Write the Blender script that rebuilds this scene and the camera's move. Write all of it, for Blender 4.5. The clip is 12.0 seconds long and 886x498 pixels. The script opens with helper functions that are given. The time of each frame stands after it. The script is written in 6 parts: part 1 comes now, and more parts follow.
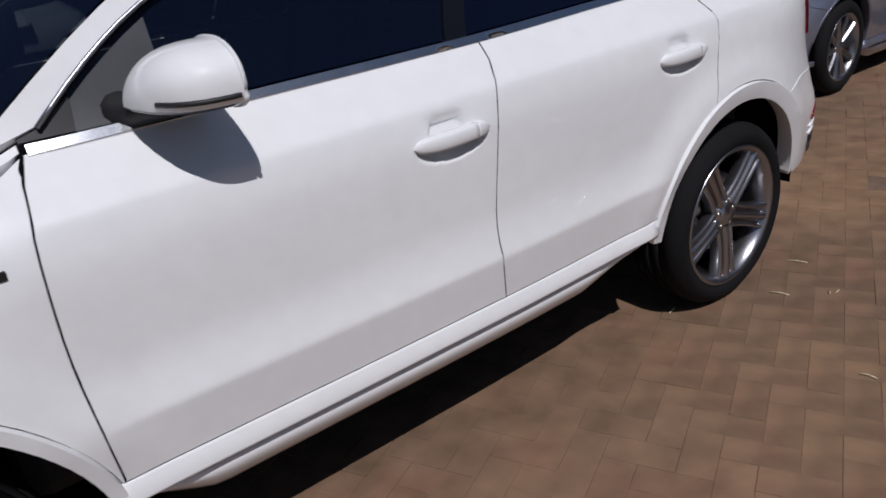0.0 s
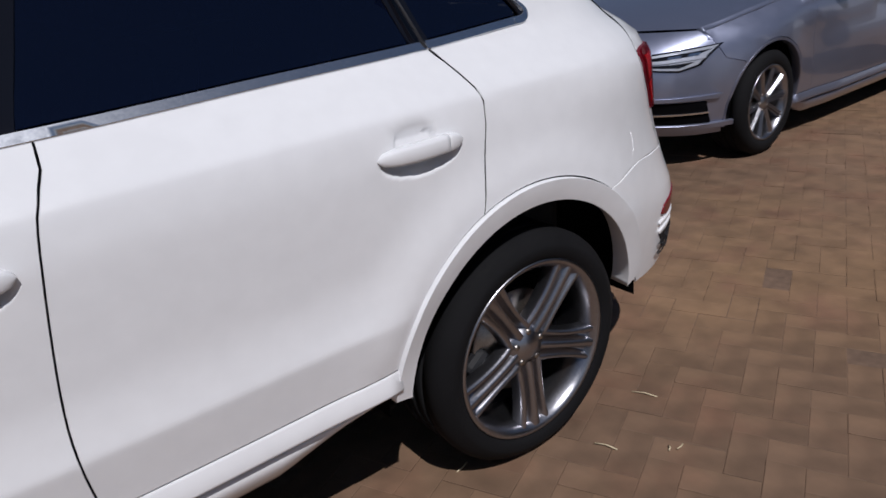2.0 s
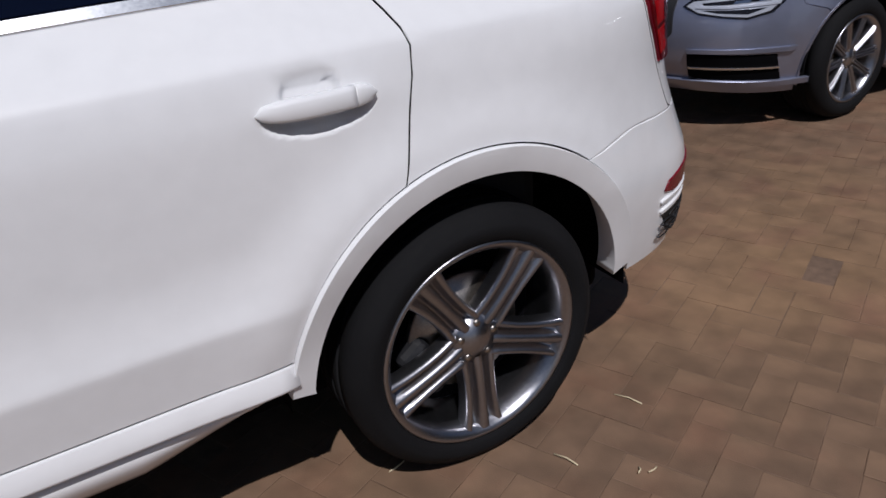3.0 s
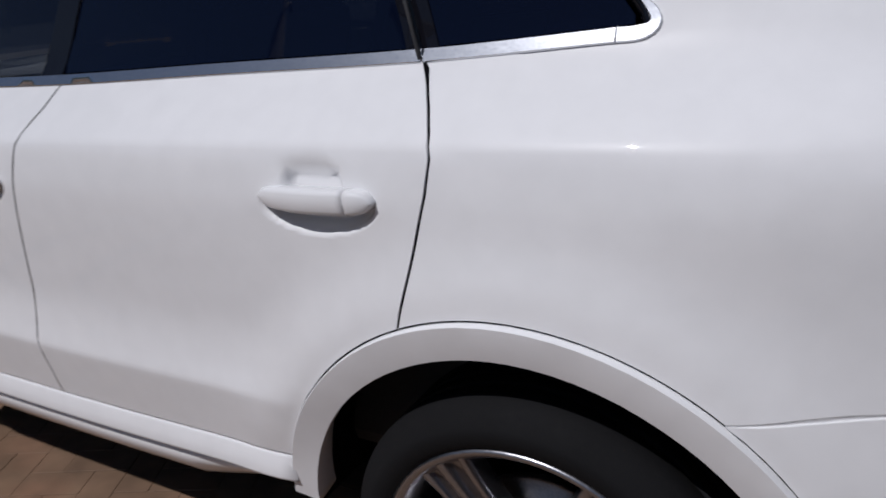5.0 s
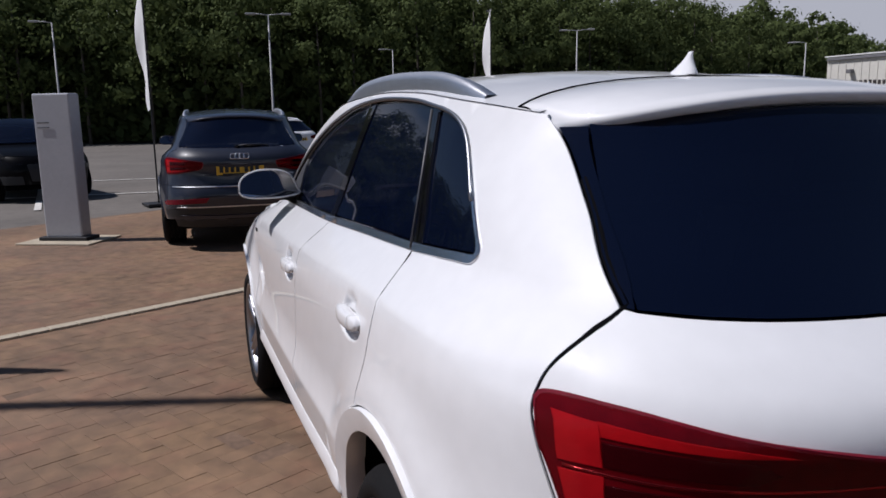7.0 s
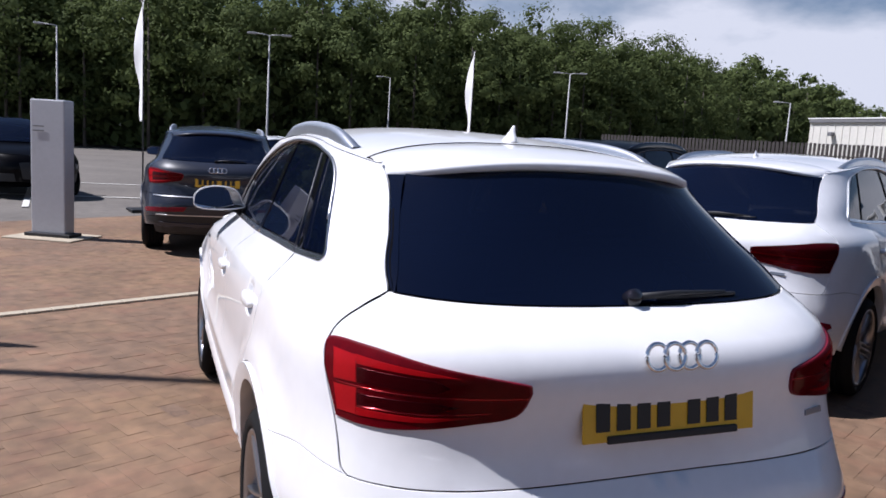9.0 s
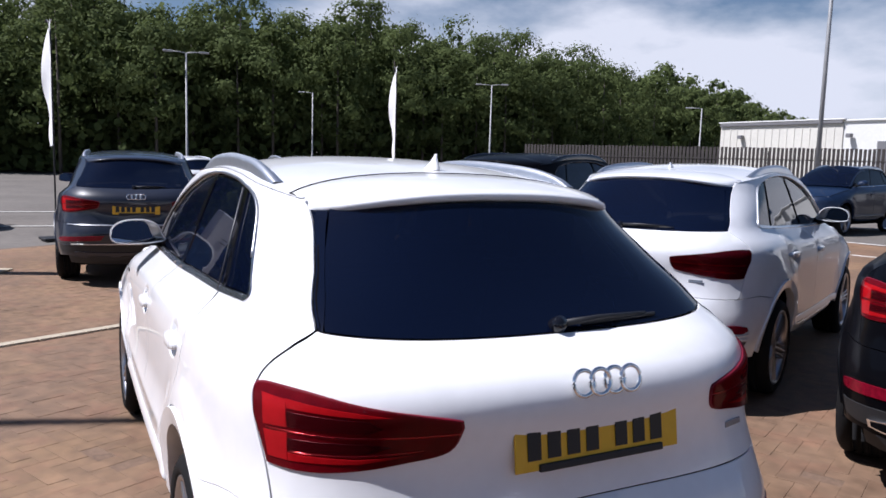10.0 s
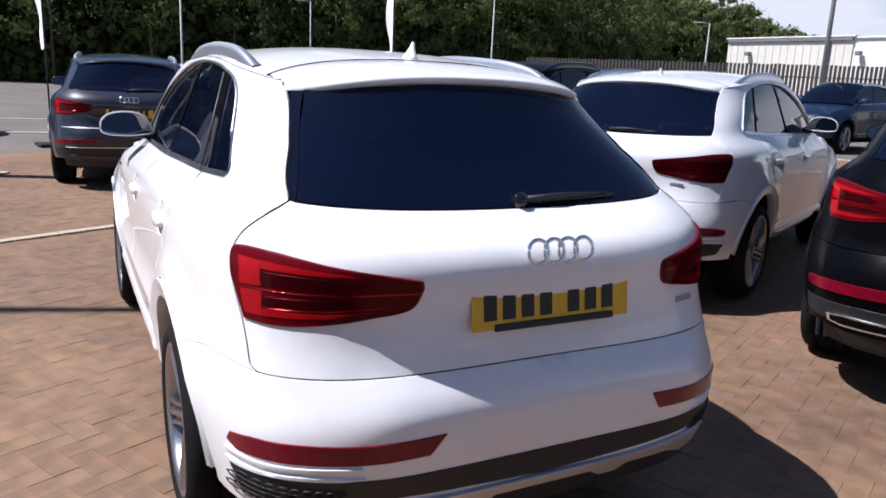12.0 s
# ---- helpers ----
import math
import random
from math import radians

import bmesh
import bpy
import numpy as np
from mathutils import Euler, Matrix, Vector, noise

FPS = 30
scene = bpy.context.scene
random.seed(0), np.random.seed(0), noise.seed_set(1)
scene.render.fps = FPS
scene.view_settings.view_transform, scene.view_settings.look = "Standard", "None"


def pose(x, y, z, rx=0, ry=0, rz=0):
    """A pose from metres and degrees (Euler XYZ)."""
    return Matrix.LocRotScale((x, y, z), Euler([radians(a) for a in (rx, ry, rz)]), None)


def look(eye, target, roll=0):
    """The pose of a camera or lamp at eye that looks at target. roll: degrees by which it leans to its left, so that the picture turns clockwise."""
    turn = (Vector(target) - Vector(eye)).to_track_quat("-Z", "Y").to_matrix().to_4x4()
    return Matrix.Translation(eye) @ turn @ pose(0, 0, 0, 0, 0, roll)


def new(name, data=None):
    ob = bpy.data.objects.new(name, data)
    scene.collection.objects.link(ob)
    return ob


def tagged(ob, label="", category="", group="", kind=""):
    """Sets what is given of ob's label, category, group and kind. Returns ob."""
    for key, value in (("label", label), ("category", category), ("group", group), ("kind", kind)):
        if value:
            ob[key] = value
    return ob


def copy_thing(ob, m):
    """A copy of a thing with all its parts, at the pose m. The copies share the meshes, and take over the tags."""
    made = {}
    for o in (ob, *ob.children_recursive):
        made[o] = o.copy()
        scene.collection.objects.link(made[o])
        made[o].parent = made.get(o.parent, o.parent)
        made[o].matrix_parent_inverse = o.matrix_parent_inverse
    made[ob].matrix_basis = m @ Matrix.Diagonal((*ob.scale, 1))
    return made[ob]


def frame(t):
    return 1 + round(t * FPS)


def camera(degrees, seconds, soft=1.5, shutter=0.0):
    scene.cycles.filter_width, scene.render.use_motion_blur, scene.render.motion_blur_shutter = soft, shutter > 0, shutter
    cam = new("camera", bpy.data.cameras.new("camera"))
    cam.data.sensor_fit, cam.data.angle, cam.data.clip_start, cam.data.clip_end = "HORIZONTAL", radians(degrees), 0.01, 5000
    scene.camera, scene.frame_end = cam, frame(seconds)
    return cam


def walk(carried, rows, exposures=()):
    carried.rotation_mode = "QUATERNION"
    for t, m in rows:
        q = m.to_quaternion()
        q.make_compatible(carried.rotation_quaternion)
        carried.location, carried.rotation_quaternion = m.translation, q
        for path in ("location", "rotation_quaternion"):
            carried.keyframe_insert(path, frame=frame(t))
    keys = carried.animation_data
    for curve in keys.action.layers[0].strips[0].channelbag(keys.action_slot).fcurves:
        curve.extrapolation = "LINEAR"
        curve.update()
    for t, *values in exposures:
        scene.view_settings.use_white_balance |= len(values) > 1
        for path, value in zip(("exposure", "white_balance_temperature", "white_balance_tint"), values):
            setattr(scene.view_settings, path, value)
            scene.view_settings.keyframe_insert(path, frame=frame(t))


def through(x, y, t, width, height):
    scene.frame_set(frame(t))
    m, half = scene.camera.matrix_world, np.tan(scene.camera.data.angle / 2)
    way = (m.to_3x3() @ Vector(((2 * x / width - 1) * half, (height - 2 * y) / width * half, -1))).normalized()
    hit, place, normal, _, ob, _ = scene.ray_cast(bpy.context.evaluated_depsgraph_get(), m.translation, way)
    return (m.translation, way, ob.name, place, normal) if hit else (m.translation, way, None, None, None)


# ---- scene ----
from mathutils.geometry import delaunay_2d_cdt

# ---------------------------------------------------------------- camera
cam = camera(61.8, 12.0, soft=1.6, shutter=0.15)
PATH = [
    (0, (2.274, 2.255, 1.426), (1.207, 0.775, 0.607), -6.3),
    (0.5, (1.993, 2.293, 1.44), (0.877, 0.828, 0.66), -3.3),
    (1, (1.717, 2.216, 1.397), (0.482, 0.864, 0.594), -3.2),
    (1.5, (1.499, 2.134, 1.404), (0.175, 0.864, 0.608), -5.5),
    (2, (1.221, 2.159, 1.384), (0.123, 0.676, 0.612), -4.6),
    (2.5, (1.0, 2.192, 1.386), (0.045, 0.659, 0.527), -3.8),
    (2.7, (0.918, 2.128, 1.354), (-0.039, 0.615, 0.462), -3.2),
    (4.3, (0.014, 2.049, 1.249), (0.157, 0.206, 0.484), -5.8),
    (4.5, (-0.064, 1.969, 1.224), (0.118, 0.107, 0.515), -3.9),
    (5, (-0.388, 1.741, 1.273), (0.55, 0.116, 0.58), -4.7),
    (5.5, (-0.608, 1.558, 1.366), (0.839, 0.383, 0.641), -4.6),
    (6, (-0.911, 1.542, 1.4), (0.721, 0.549, 0.809), -3.9),
    (6.5, (-1.171, 1.356, 1.413), (0.618, 0.605, 0.93), -0.6),
    (7, (-1.494, 1.32, 1.462), (0.347, 0.618, 1.12), -1.0),
    (7.2, (-1.612, 1.325, 1.461), (0.226, 0.609, 1.13), -0.2),
    (8.8, (-2.264, 1.178, 1.533), (-0.383, 0.548, 1.277), 0.8),
    (9, (-2.297, 1.217, 1.525), (-0.457, 0.48, 1.261), 3.5),
    (9.5, (-2.328, 1.222, 1.57), (-0.526, 0.394, 1.312), 2.8),
    (10, (-2.301, 1.209, 1.587), (-0.533, 0.3, 1.363), 1.7),
    (10.5, (-2.292, 1.209, 1.58), (-0.549, 0.256, 1.348), 2.7),
    (11, (-2.296, 1.238, 1.572), (-0.539, 0.312, 1.333), 4.1),
    (11.5, (-2.341, 1.226, 1.539), (-0.592, 0.309, 1.22), 4.0),
    (12, (-2.464, 1.184, 1.495), (-0.733, 0.285, 1.051), 2.5),
]
walk(cam, [(t, look(eye, target, roll)) for t, eye, target, roll in PATH],
     [(0, -0.72, 6000, 14), (2.7, -0.68, 6000, 14), (4.5, -0.82, 5950, 14), (5.5, -0.92, 6000, 14), (6.2, -0.74, 6000, 15), (7.0, -0.36, 6000, 16), (8.8, 0.36, 5850, 17), (10.0, 0.48, 5870, 16), (12.0, 0.58, 5900, 16)])

# ---------------------------------------------------------------- light
SUN_ELEVATION, SUN_AZIMUTH = radians(56), radians(19.3)   # azimuth clockwise from +y
world = bpy.data.worlds.new("sky")
scene.world = world
world.use_nodes = True
wn, wl = world.node_tree.nodes, world.node_tree.links
sky = wn.new("ShaderNodeTexSky")
sky.sky_type, sky.sun_disc = "NISHITA", False
sky.sun_elevation, sky.sun_rotation = SUN_ELEVATION, SUN_AZIMUTH
sky.air_density, sky.dust_density = 1.0, 0.25
geo = wn.new("ShaderNodeTexCoord")
mapn = wn.new("ShaderNodeMapping")
mapn.inputs["Scale"].default_value = (1.0, 1.0, 2.4)
cloud = wn.new("ShaderNodeTexNoise")
cloud.inputs["Scale"].default_value, cloud.inputs["Detail"].default_value = 1.9, 8
cloud.inputs["Roughness"].default_value = 0.52
ramp = wn.new("ShaderNodeValToRGB")
ramp.color_ramp.elements[0].position, ramp.color_ramp.elements[1].position = 0.48, 0.60
cmix = wn.new("ShaderNodeMixRGB")
cmix.inputs["Color2"].default_value = (11.0, 11.2, 11.7, 1)
wl.new(geo.outputs["Generated"], mapn.inputs["Vector"])
wl.new(mapn.outputs["Vector"], cloud.inputs["Vector"])
# clouds gather towards the horizon
up = wn.new("ShaderNodeSeparateXYZ")
thin = wn.new("ShaderNodeMath")
thin.operation = "MULTIPLY_ADD"
thin.inputs[1].default_value, thin.inputs[2].default_value = -0.9, 0.13
gather = wn.new("ShaderNodeMath")
gather.operation = "ADD"
wl.new(geo.outputs["Generated"], up.inputs[0])
wl.new(up.outputs["Z"], thin.inputs[0])
wl.new(thin.outputs[0], gather.inputs[0])
wl.new(cloud.outputs["Fac"], gather.inputs[1])
wl.new(gather.outputs[0], ramp.inputs["Fac"])
wl.new(ramp.outputs["Color"], cmix.inputs["Fac"])
wl.new(sky.outputs["Color"], cmix.inputs["Color1"])
wl.new(cmix.outputs["Color"], wn["Background"].inputs["Color"])
wn["Background"].inputs["Strength"].default_value = 0.050

sun = new("sun", bpy.data.lights.new("sun", "SUN"))
sun.data.energy, sun.data.angle, sun.data.color = 5.0, radians(0.53), (1.0, 0.955, 0.89)
to_sun = Vector((math.sin(SUN_AZIMUTH) * math.cos(SUN_ELEVATION), math.cos(SUN_AZIMUTH) * math.cos(SUN_ELEVATION), math.sin(SUN_ELEVATION)))
sun.matrix_world = look(to_sun * 60, (0, 0, 0))

# ---------------------------------------------------------------- materials
def material(name, color, rough=0.5, metal=0.0, coat=0.0, noise_scale=0.0, vary=0.0, bump=0.0, bump_scale=60.0, spec=0.5, per_object=0.0):
    """A principled surface whose colour varies at two scales, with fine relief."""
    m = bpy.data.materials.new(name)
    m.use_nodes = True
    n, l = m.node_tree.nodes, m.node_tree.links
    b = n["Principled BSDF"]
    b.inputs["Base Color"].default_value = (*color, 1)
    b.inputs["Roughness"].default_value, b.inputs["Metallic"].default_value = rough, metal
    b.inputs["Coat Weight"].default_value, b.inputs["Coat Roughness"].default_value = coat, 0.02
    b.inputs["Specular IOR Level"].default_value = spec
    tc = n.new("ShaderNodeTexCoord")
    if vary:
        big, small = n.new("ShaderNodeTexNoise"), n.new("ShaderNodeTexNoise")
        big.inputs["Scale"].default_value, small.inputs["Scale"].default_value = noise_scale, noise_scale * 11
        big.inputs["Detail"].default_value = small.inputs["Detail"].default_value = 5
        add = n.new("ShaderNodeMath")
        add.operation = "ADD"
        l.new(tc.outputs["Object"], big.inputs["Vector"])
        l.new(tc.outputs["Object"], small.inputs["Vector"])
        l.new(big.outputs["Fac"], add.inputs[0])
        l.new(small.outputs["Fac"], add.inputs[1])
        rng = n.new("ShaderNodeMapRange")
        rng.inputs["From Min"].default_value, rng.inputs["From Max"].default_value = 0.7, 1.3
        rng.inputs["To Min"].default_value, rng.inputs["To Max"].default_value = 1 - vary, 1 + vary
        l.new(add.outputs[0], rng.inputs["Value"])
        last = rng.outputs["Result"]
        if per_object:
            info = n.new("ShaderNodeObjectInfo")
            isl = n.new("ShaderNodeNewGeometry")
            both = n.new("ShaderNodeMath")
            both.operation = "ADD"
            l.new(info.outputs["Random"], both.inputs[0])
            l.new(isl.outputs["Random Per Island"], both.inputs[1])
            fr = n.new("ShaderNodeMath")
            fr.operation = "FRACT"
            l.new(both.outputs[0], fr.inputs[0])
            r2 = n.new("ShaderNodeMapRange")
            r2.inputs["To Min"].default_value, r2.inputs["To Max"].default_value = 1 - per_object, 1 + per_object
            l.new(fr.outputs[0], r2.inputs["Value"])
            mu = n.new("ShaderNodeMath")
            mu.operation = "MULTIPLY"
            l.new(last, mu.inputs[0])
            l.new(r2.outputs["Result"], mu.inputs[1])
            last = mu.outputs[0]
        mix = n.new("ShaderNodeVectorMath")
        mix.operation = "SCALE"
        mix.inputs[0].default_value = color
        l.new(last, mix.inputs["Scale"])
        l.new(mix.outputs["Vector"], b.inputs["Base Color"])
        rr = n.new("ShaderNodeMapRange")
        rr.inputs["To Min"].default_value, rr.inputs["To Max"].default_value = rough * 0.85, min(1, rough * 1.2)
        l.new(small.outputs["Fac"], rr.inputs["Value"])
        l.new(rr.outputs["Result"], b.inputs["Roughness"])
    if bump:
        tex, bn = n.new("ShaderNodeTexNoise"), n.new("ShaderNodeBump")
        tex.inputs["Scale"].default_value, tex.inputs["Detail"].default_value = bump_scale, 4
        bn.inputs["Strength"].default_value, bn.inputs["Distance"].default_value = 0.6, bump
        l.new(tc.outputs["Object"], tex.inputs["Vector"])
        l.new(tex.outputs["Fac"], bn.inputs["Height"])
        l.new(bn.outputs["Normal"], b.inputs["Normal"])
    return m


def paint(name, color, metal=0.0, flake=0.0, coat=1.0, spec=0.5):
    return material(name, color, 0.38, metal, coat, 1.7, 0.03, flake, 900.0, spec)


def glass_material(name, tint, see, through=(0.55, 0.6, 0.62), rough=0.02):
    """Tinted car glass: a clear coat over a pane that lets a little through."""
    m = bpy.data.materials.new(name)
    m.use_nodes = True
    n, l = m.node_tree.nodes, m.node_tree.links
    b, out = n["Principled BSDF"], n["Material Output"]
    b.inputs["Base Color"].default_value = (*tint, 1)
    b.inputs["Roughness"].default_value = rough
    b.inputs["IOR"].default_value = 1.52
    b.inputs["Specular IOR Level"].default_value = 0.3
    tr, mx = n.new("ShaderNodeBsdfTransparent"), n.new("ShaderNodeMixShader")
    tr.inputs["Color"].default_value = (*through, 1)
    mx.inputs["Fac"].default_value = see
    l.new(b.outputs[0], mx.inputs[1])
    l.new(tr.outputs[0], mx.inputs[2])
    l.new(mx.outputs[0], out.inputs["Surface"])
    return m


WHITE = paint("white_paint", (0.80, 0.80, 0.81), coat=0.8, spec=0.15)
PEARL = paint("pearl_white_paint", (0.72, 0.73, 0.76), coat=0.9, spec=0.2)
SILVER_PAINT = paint("silver_blue_paint", (0.28, 0.30, 0.40), 0.75, 0.0002)
GREY_PAINT = paint("dark_grey_paint", (0.016, 0.019, 0.032), coat=0.8, spec=0.25)
BLACK_PAINT = paint("black_paint", (0.002, 0.002, 0.003), coat=0.16, spec=0.03)
BLUE_PAINT = paint("dark_blue_paint", (0.008, 0.018, 0.046), coat=0.6, spec=0.12)
DARK_GLASS = glass_material("privacy_glass", (0.002, 0.004, 0.014), 0.03)
CLEAR_GLASS = glass_material("front_glass", (0.004, 0.007, 0.020), 0.30)
LENS_GLASS = glass_material("headlamp_glass", (0.05, 0.05, 0.055), 0.88, (0.95, 0.96, 0.98))
GLOSS_BLACK = material("gloss_black_trim", (0.006, 0.006, 0.009), 0.05)
PLASTIC = material("black_plastic", (0.012, 0.012, 0.014), 0.55, vary=0.15, noise_scale=6, bump=0.0004, bump_scale=500)
LINER = material("wheel_well_liner", (0.004, 0.004, 0.005), 0.9, vary=0.2, noise_scale=8, spec=0.03)
CABIN = material("cabin_trim", (0.012, 0.012, 0.014), 0.8, vary=0.2, noise_scale=10)
RUBBER = material("tyre_rubber", (0.0065, 0.0065, 0.0075), 0.82, vary=0.22, noise_scale=9, bump=0.0006, bump_scale=260, spec=0.2)
ALLOY = material("polished_alloy", (0.36, 0.36, 0.385), 0.30, 1.0, vary=0.08, noise_scale=12)
DISC = material("brake_disc_steel", (0.42, 0.38, 0.34), 0.35, 1.0, vary=0.25, noise_scale=18)
CHROME = material("chrome", (0.78, 0.79, 0.80), 0.07, 1.0)
SATIN = material("satin_aluminium", (0.72, 0.73, 0.76), 0.38, 1.0, vary=0.05, noise_scale=20)
BELT_METAL = material("belt_strip_aluminium", (0.64, 0.66, 0.70), 0.24, 1.0, vary=0.04, noise_scale=20)
SATIN_DARK = material("dark_satin_aluminium", (0.34, 0.35, 0.38), 0.34, 1.0, vary=0.05, noise_scale=20)
RED_LENS = material("red_lamp_lens", (0.20, 0.006, 0.012), 0.08, coat=0.8, vary=0.15, noise_scale=25)
RED_DARK = material("dark_red_lamp_lens", (0.055, 0.004, 0.010), 0.08, coat=0.8, vary=0.2, noise_scale=25)
RED_BRIGHT = material("bright_red_reflector", (0.66, 0.04, 0.05), 0.55, spec=0.1, vary=0.12, noise_scale=30)
RED_LENS_LIT = material("red_lamp_arm", (0.60, 0.03, 0.035), 0.55, spec=0.1, vary=0.15, noise_scale=30)
RED_DEEP = material("deep_red_reflector", (0.16, 0.003, 0.014), 0.25, coat=0.2, vary=0.35, noise_scale=40, spec=0.2)
RED_HOUSING = material("crimson_lamp_housing", (0.15, 0.007, 0.018), 0.35, vary=0.25, noise_scale=30, spec=0.2)
RED_GLINT = material("red_mirror_strip", (0.9, 0.30, 0.30), 0.12, 0.9)
PLATE_YELLOW = material("plate_yellow", (0.72, 0.42, 0.012), 0.4, vary=0.05, noise_scale=30)
PLATE_INK = material("plate_ink", (0.012, 0.011, 0.010), 0.5)
LAMP_WHITE = material("lamp_reflector", (0.72, 0.74, 0.80), 0.25, 0.35, vary=0.1, noise_scale=30)
LAMP_COVER = glass_material("lamp_cover", (0.06, 0.002, 0.005), 0.66, (0.80, 0.22, 0.26), 0.08)
RED_BLACK = material("smoked_lamp_cavity", (0.020, 0.004, 0.006), 0.25)
SAIL = material("grey_plastic", (0.055, 0.056, 0.062), 0.45, vary=0.1, noise_scale=14)
EMBLEM_GREY = material("emblem_enamel", (0.30, 0.33, 0.38), 0.25, 0.6)


# ---------------------------------------------------------------- mesh helpers
def mesh_of(name, verts, faces, mat, smooth=True):
    me = bpy.data.meshes.new(name)
    pts = np.array([tuple(map(float, v)) for v in verts])
    faces = [tuple(map(int, f)) for f in faces]
    # outer faces look outwards
    mid, turn_ = pts.mean(0), 0.0
    for f in faces:
        a, b, c = pts[f[0]], pts[f[1]], pts[f[2]]
        turn_ += float(np.dot(a - mid, np.cross(b - a, c - a)))
    if turn_ < -1e-9:
        faces = [f[::-1] for f in faces]
    me.from_pydata(pts.tolist(), [], faces)
    me.materials.append(mat)
    if smooth:
        me.shade_smooth()
    me.update()
    return me


def part(name, shape, mat, parent, label=""):
    """One mesh object under a thing or a part; shape is (verts, faces) or (verts, faces, smooth)."""
    ob = new(name, mesh_of(name, shape[0], shape[1], mat, shape[2] if len(shape) > 2 else True))
    ob.parent = parent
    return tagged(ob, label)


def thing(name, label, category, group="", kind=""):
    ob = new(name)
    return tagged(ob, label, category, group, kind)


def solid(name, shape, mat, label, category="", group="", kind=""):
    ob = new(name, mesh_of(name, shape[0], shape[1], mat, shape[2] if len(shape) > 2 else True))
    return tagged(ob, label, category, group, kind)


def moved(shape, m):
    return ([m @ Vector(v) for v in shape[0]], shape[1], *shape[2:])


def mirrored(shape):
    return ([(v[0], -v[1], v[2]) for v in shape[0]], [tuple(reversed(f)) for f in shape[1]], *shape[2:])


def rbox(sx, sy, sz, bevel=0.01, seg=2, at=(0, 0, 0)):
    """A box with rounded edges, centred on at."""
    bm = bmesh.new()
    bmesh.ops.create_cube(bm, size=1)
    bmesh.ops.scale(bm, vec=(sx, sy, sz), verts=bm.verts)
    if bevel:
        bmesh.ops.bevel(bm, geom=bm.edges[:], offset=min(bevel, 0.45 * min(sx, sy, sz)), segments=seg, affect="EDGES", profile=0.5)
    bmesh.ops.translate(bm, vec=at, verts=bm.verts)
    bm.verts.index_update()
    out = [v.co.copy() for v in bm.verts], [[v.index for v in f.verts] for f in bm.faces], False
    bm.free()
    return out


def lathe(profile, n=48, axis="y"):
    """Turns (radius, along) pairs round an axis."""
    verts, faces, k = [], [], len(profile)
    for i in range(n):
        a = 2 * math.pi * i / n
        for r, h in profile:
            c, s = r * math.cos(a), r * math.sin(a)
            verts.append((c, h, s) if axis == "y" else (c, s, h))
    for i in range(n):
        j = (i + 1) % n
        for q in range(k - 1):
            f = (i * k + q, i * k + q + 1, j * k + q + 1, j * k + q)
            faces.append(f if axis == "y" else f[::-1])
    return verts, faces


def tube(points, radius, n=8, closed=False, flat=1.0):
    """A round bar along points; radius a number or one for each point."""
    pts = [Vector(p) for p in points]
    radii = radius if hasattr(radius, "__len__") else [radius] * len(pts)
    verts, faces = [], []
    for i, p in enumerate(pts):
        a = pts[i - 1] if (i or closed) else p
        b = pts[(i + 1) % len(pts)] if (i < len(pts) - 1 or closed) else p
        d = (b - a).normalized()
        side = d.cross(Vector((0, 0, 1)))
        side = side.normalized() if side.length > 1e-3 else Vector((1, 0, 0))
        up = side.cross(d).normalized()
        for q in range(n):
            w = 2 * math.pi * q / n
            verts.append(p + radii[i] * (math.cos(w) * side * flat + math.sin(w) * up))
    m = len(pts)
    for i in range(m if closed else m - 1):
        j = (i + 1) % m
        for q in range(n):
            r = (q + 1) % n
            faces.append((i * n + q, i * n + r, j * n + r, j * n + q))
    if not closed:
        faces.append(tuple(range(n))[::-1])
        faces.append(tuple((m - 1) * n + q for q in range(n)))
    return verts, faces


def table(*pairs):
    """A smooth curve through (x, y) pairs that does not overshoot."""
    xs, ys = np.array([p[0] for p in pairs], float), np.array([p[1] for p in pairs], float)
    h, d = np.diff(xs), np.diff(ys) / np.diff(xs)
    m = np.zeros(len(xs))
    for i in range(1, len(xs) - 1):
        if d[i - 1] * d[i] > 0:
            w1, w2 = 2 * h[i] + h[i - 1], h[i] + 2 * h[i - 1]
            m[i] = (w1 + w2) / (w1 / d[i - 1] + w2 / d[i])
    m[0], m[-1] = d[0], d[-1]

    def f(x):
        x = np.clip(np.asarray(x, float), xs[0], xs[-1])
        i = np.clip(np.searchsorted(xs, x) - 1, 0, len(xs) - 2)
        t = (x - xs[i]) / h[i]
        return (ys[i] * (1 + 2 * t) * (1 - t) ** 2 + m[i] * h[i] * t * (1 - t) ** 2
                + ys[i + 1] * t * t * (3 - 2 * t) + m[i + 1] * h[i] * t * t * (t - 1))
    return f


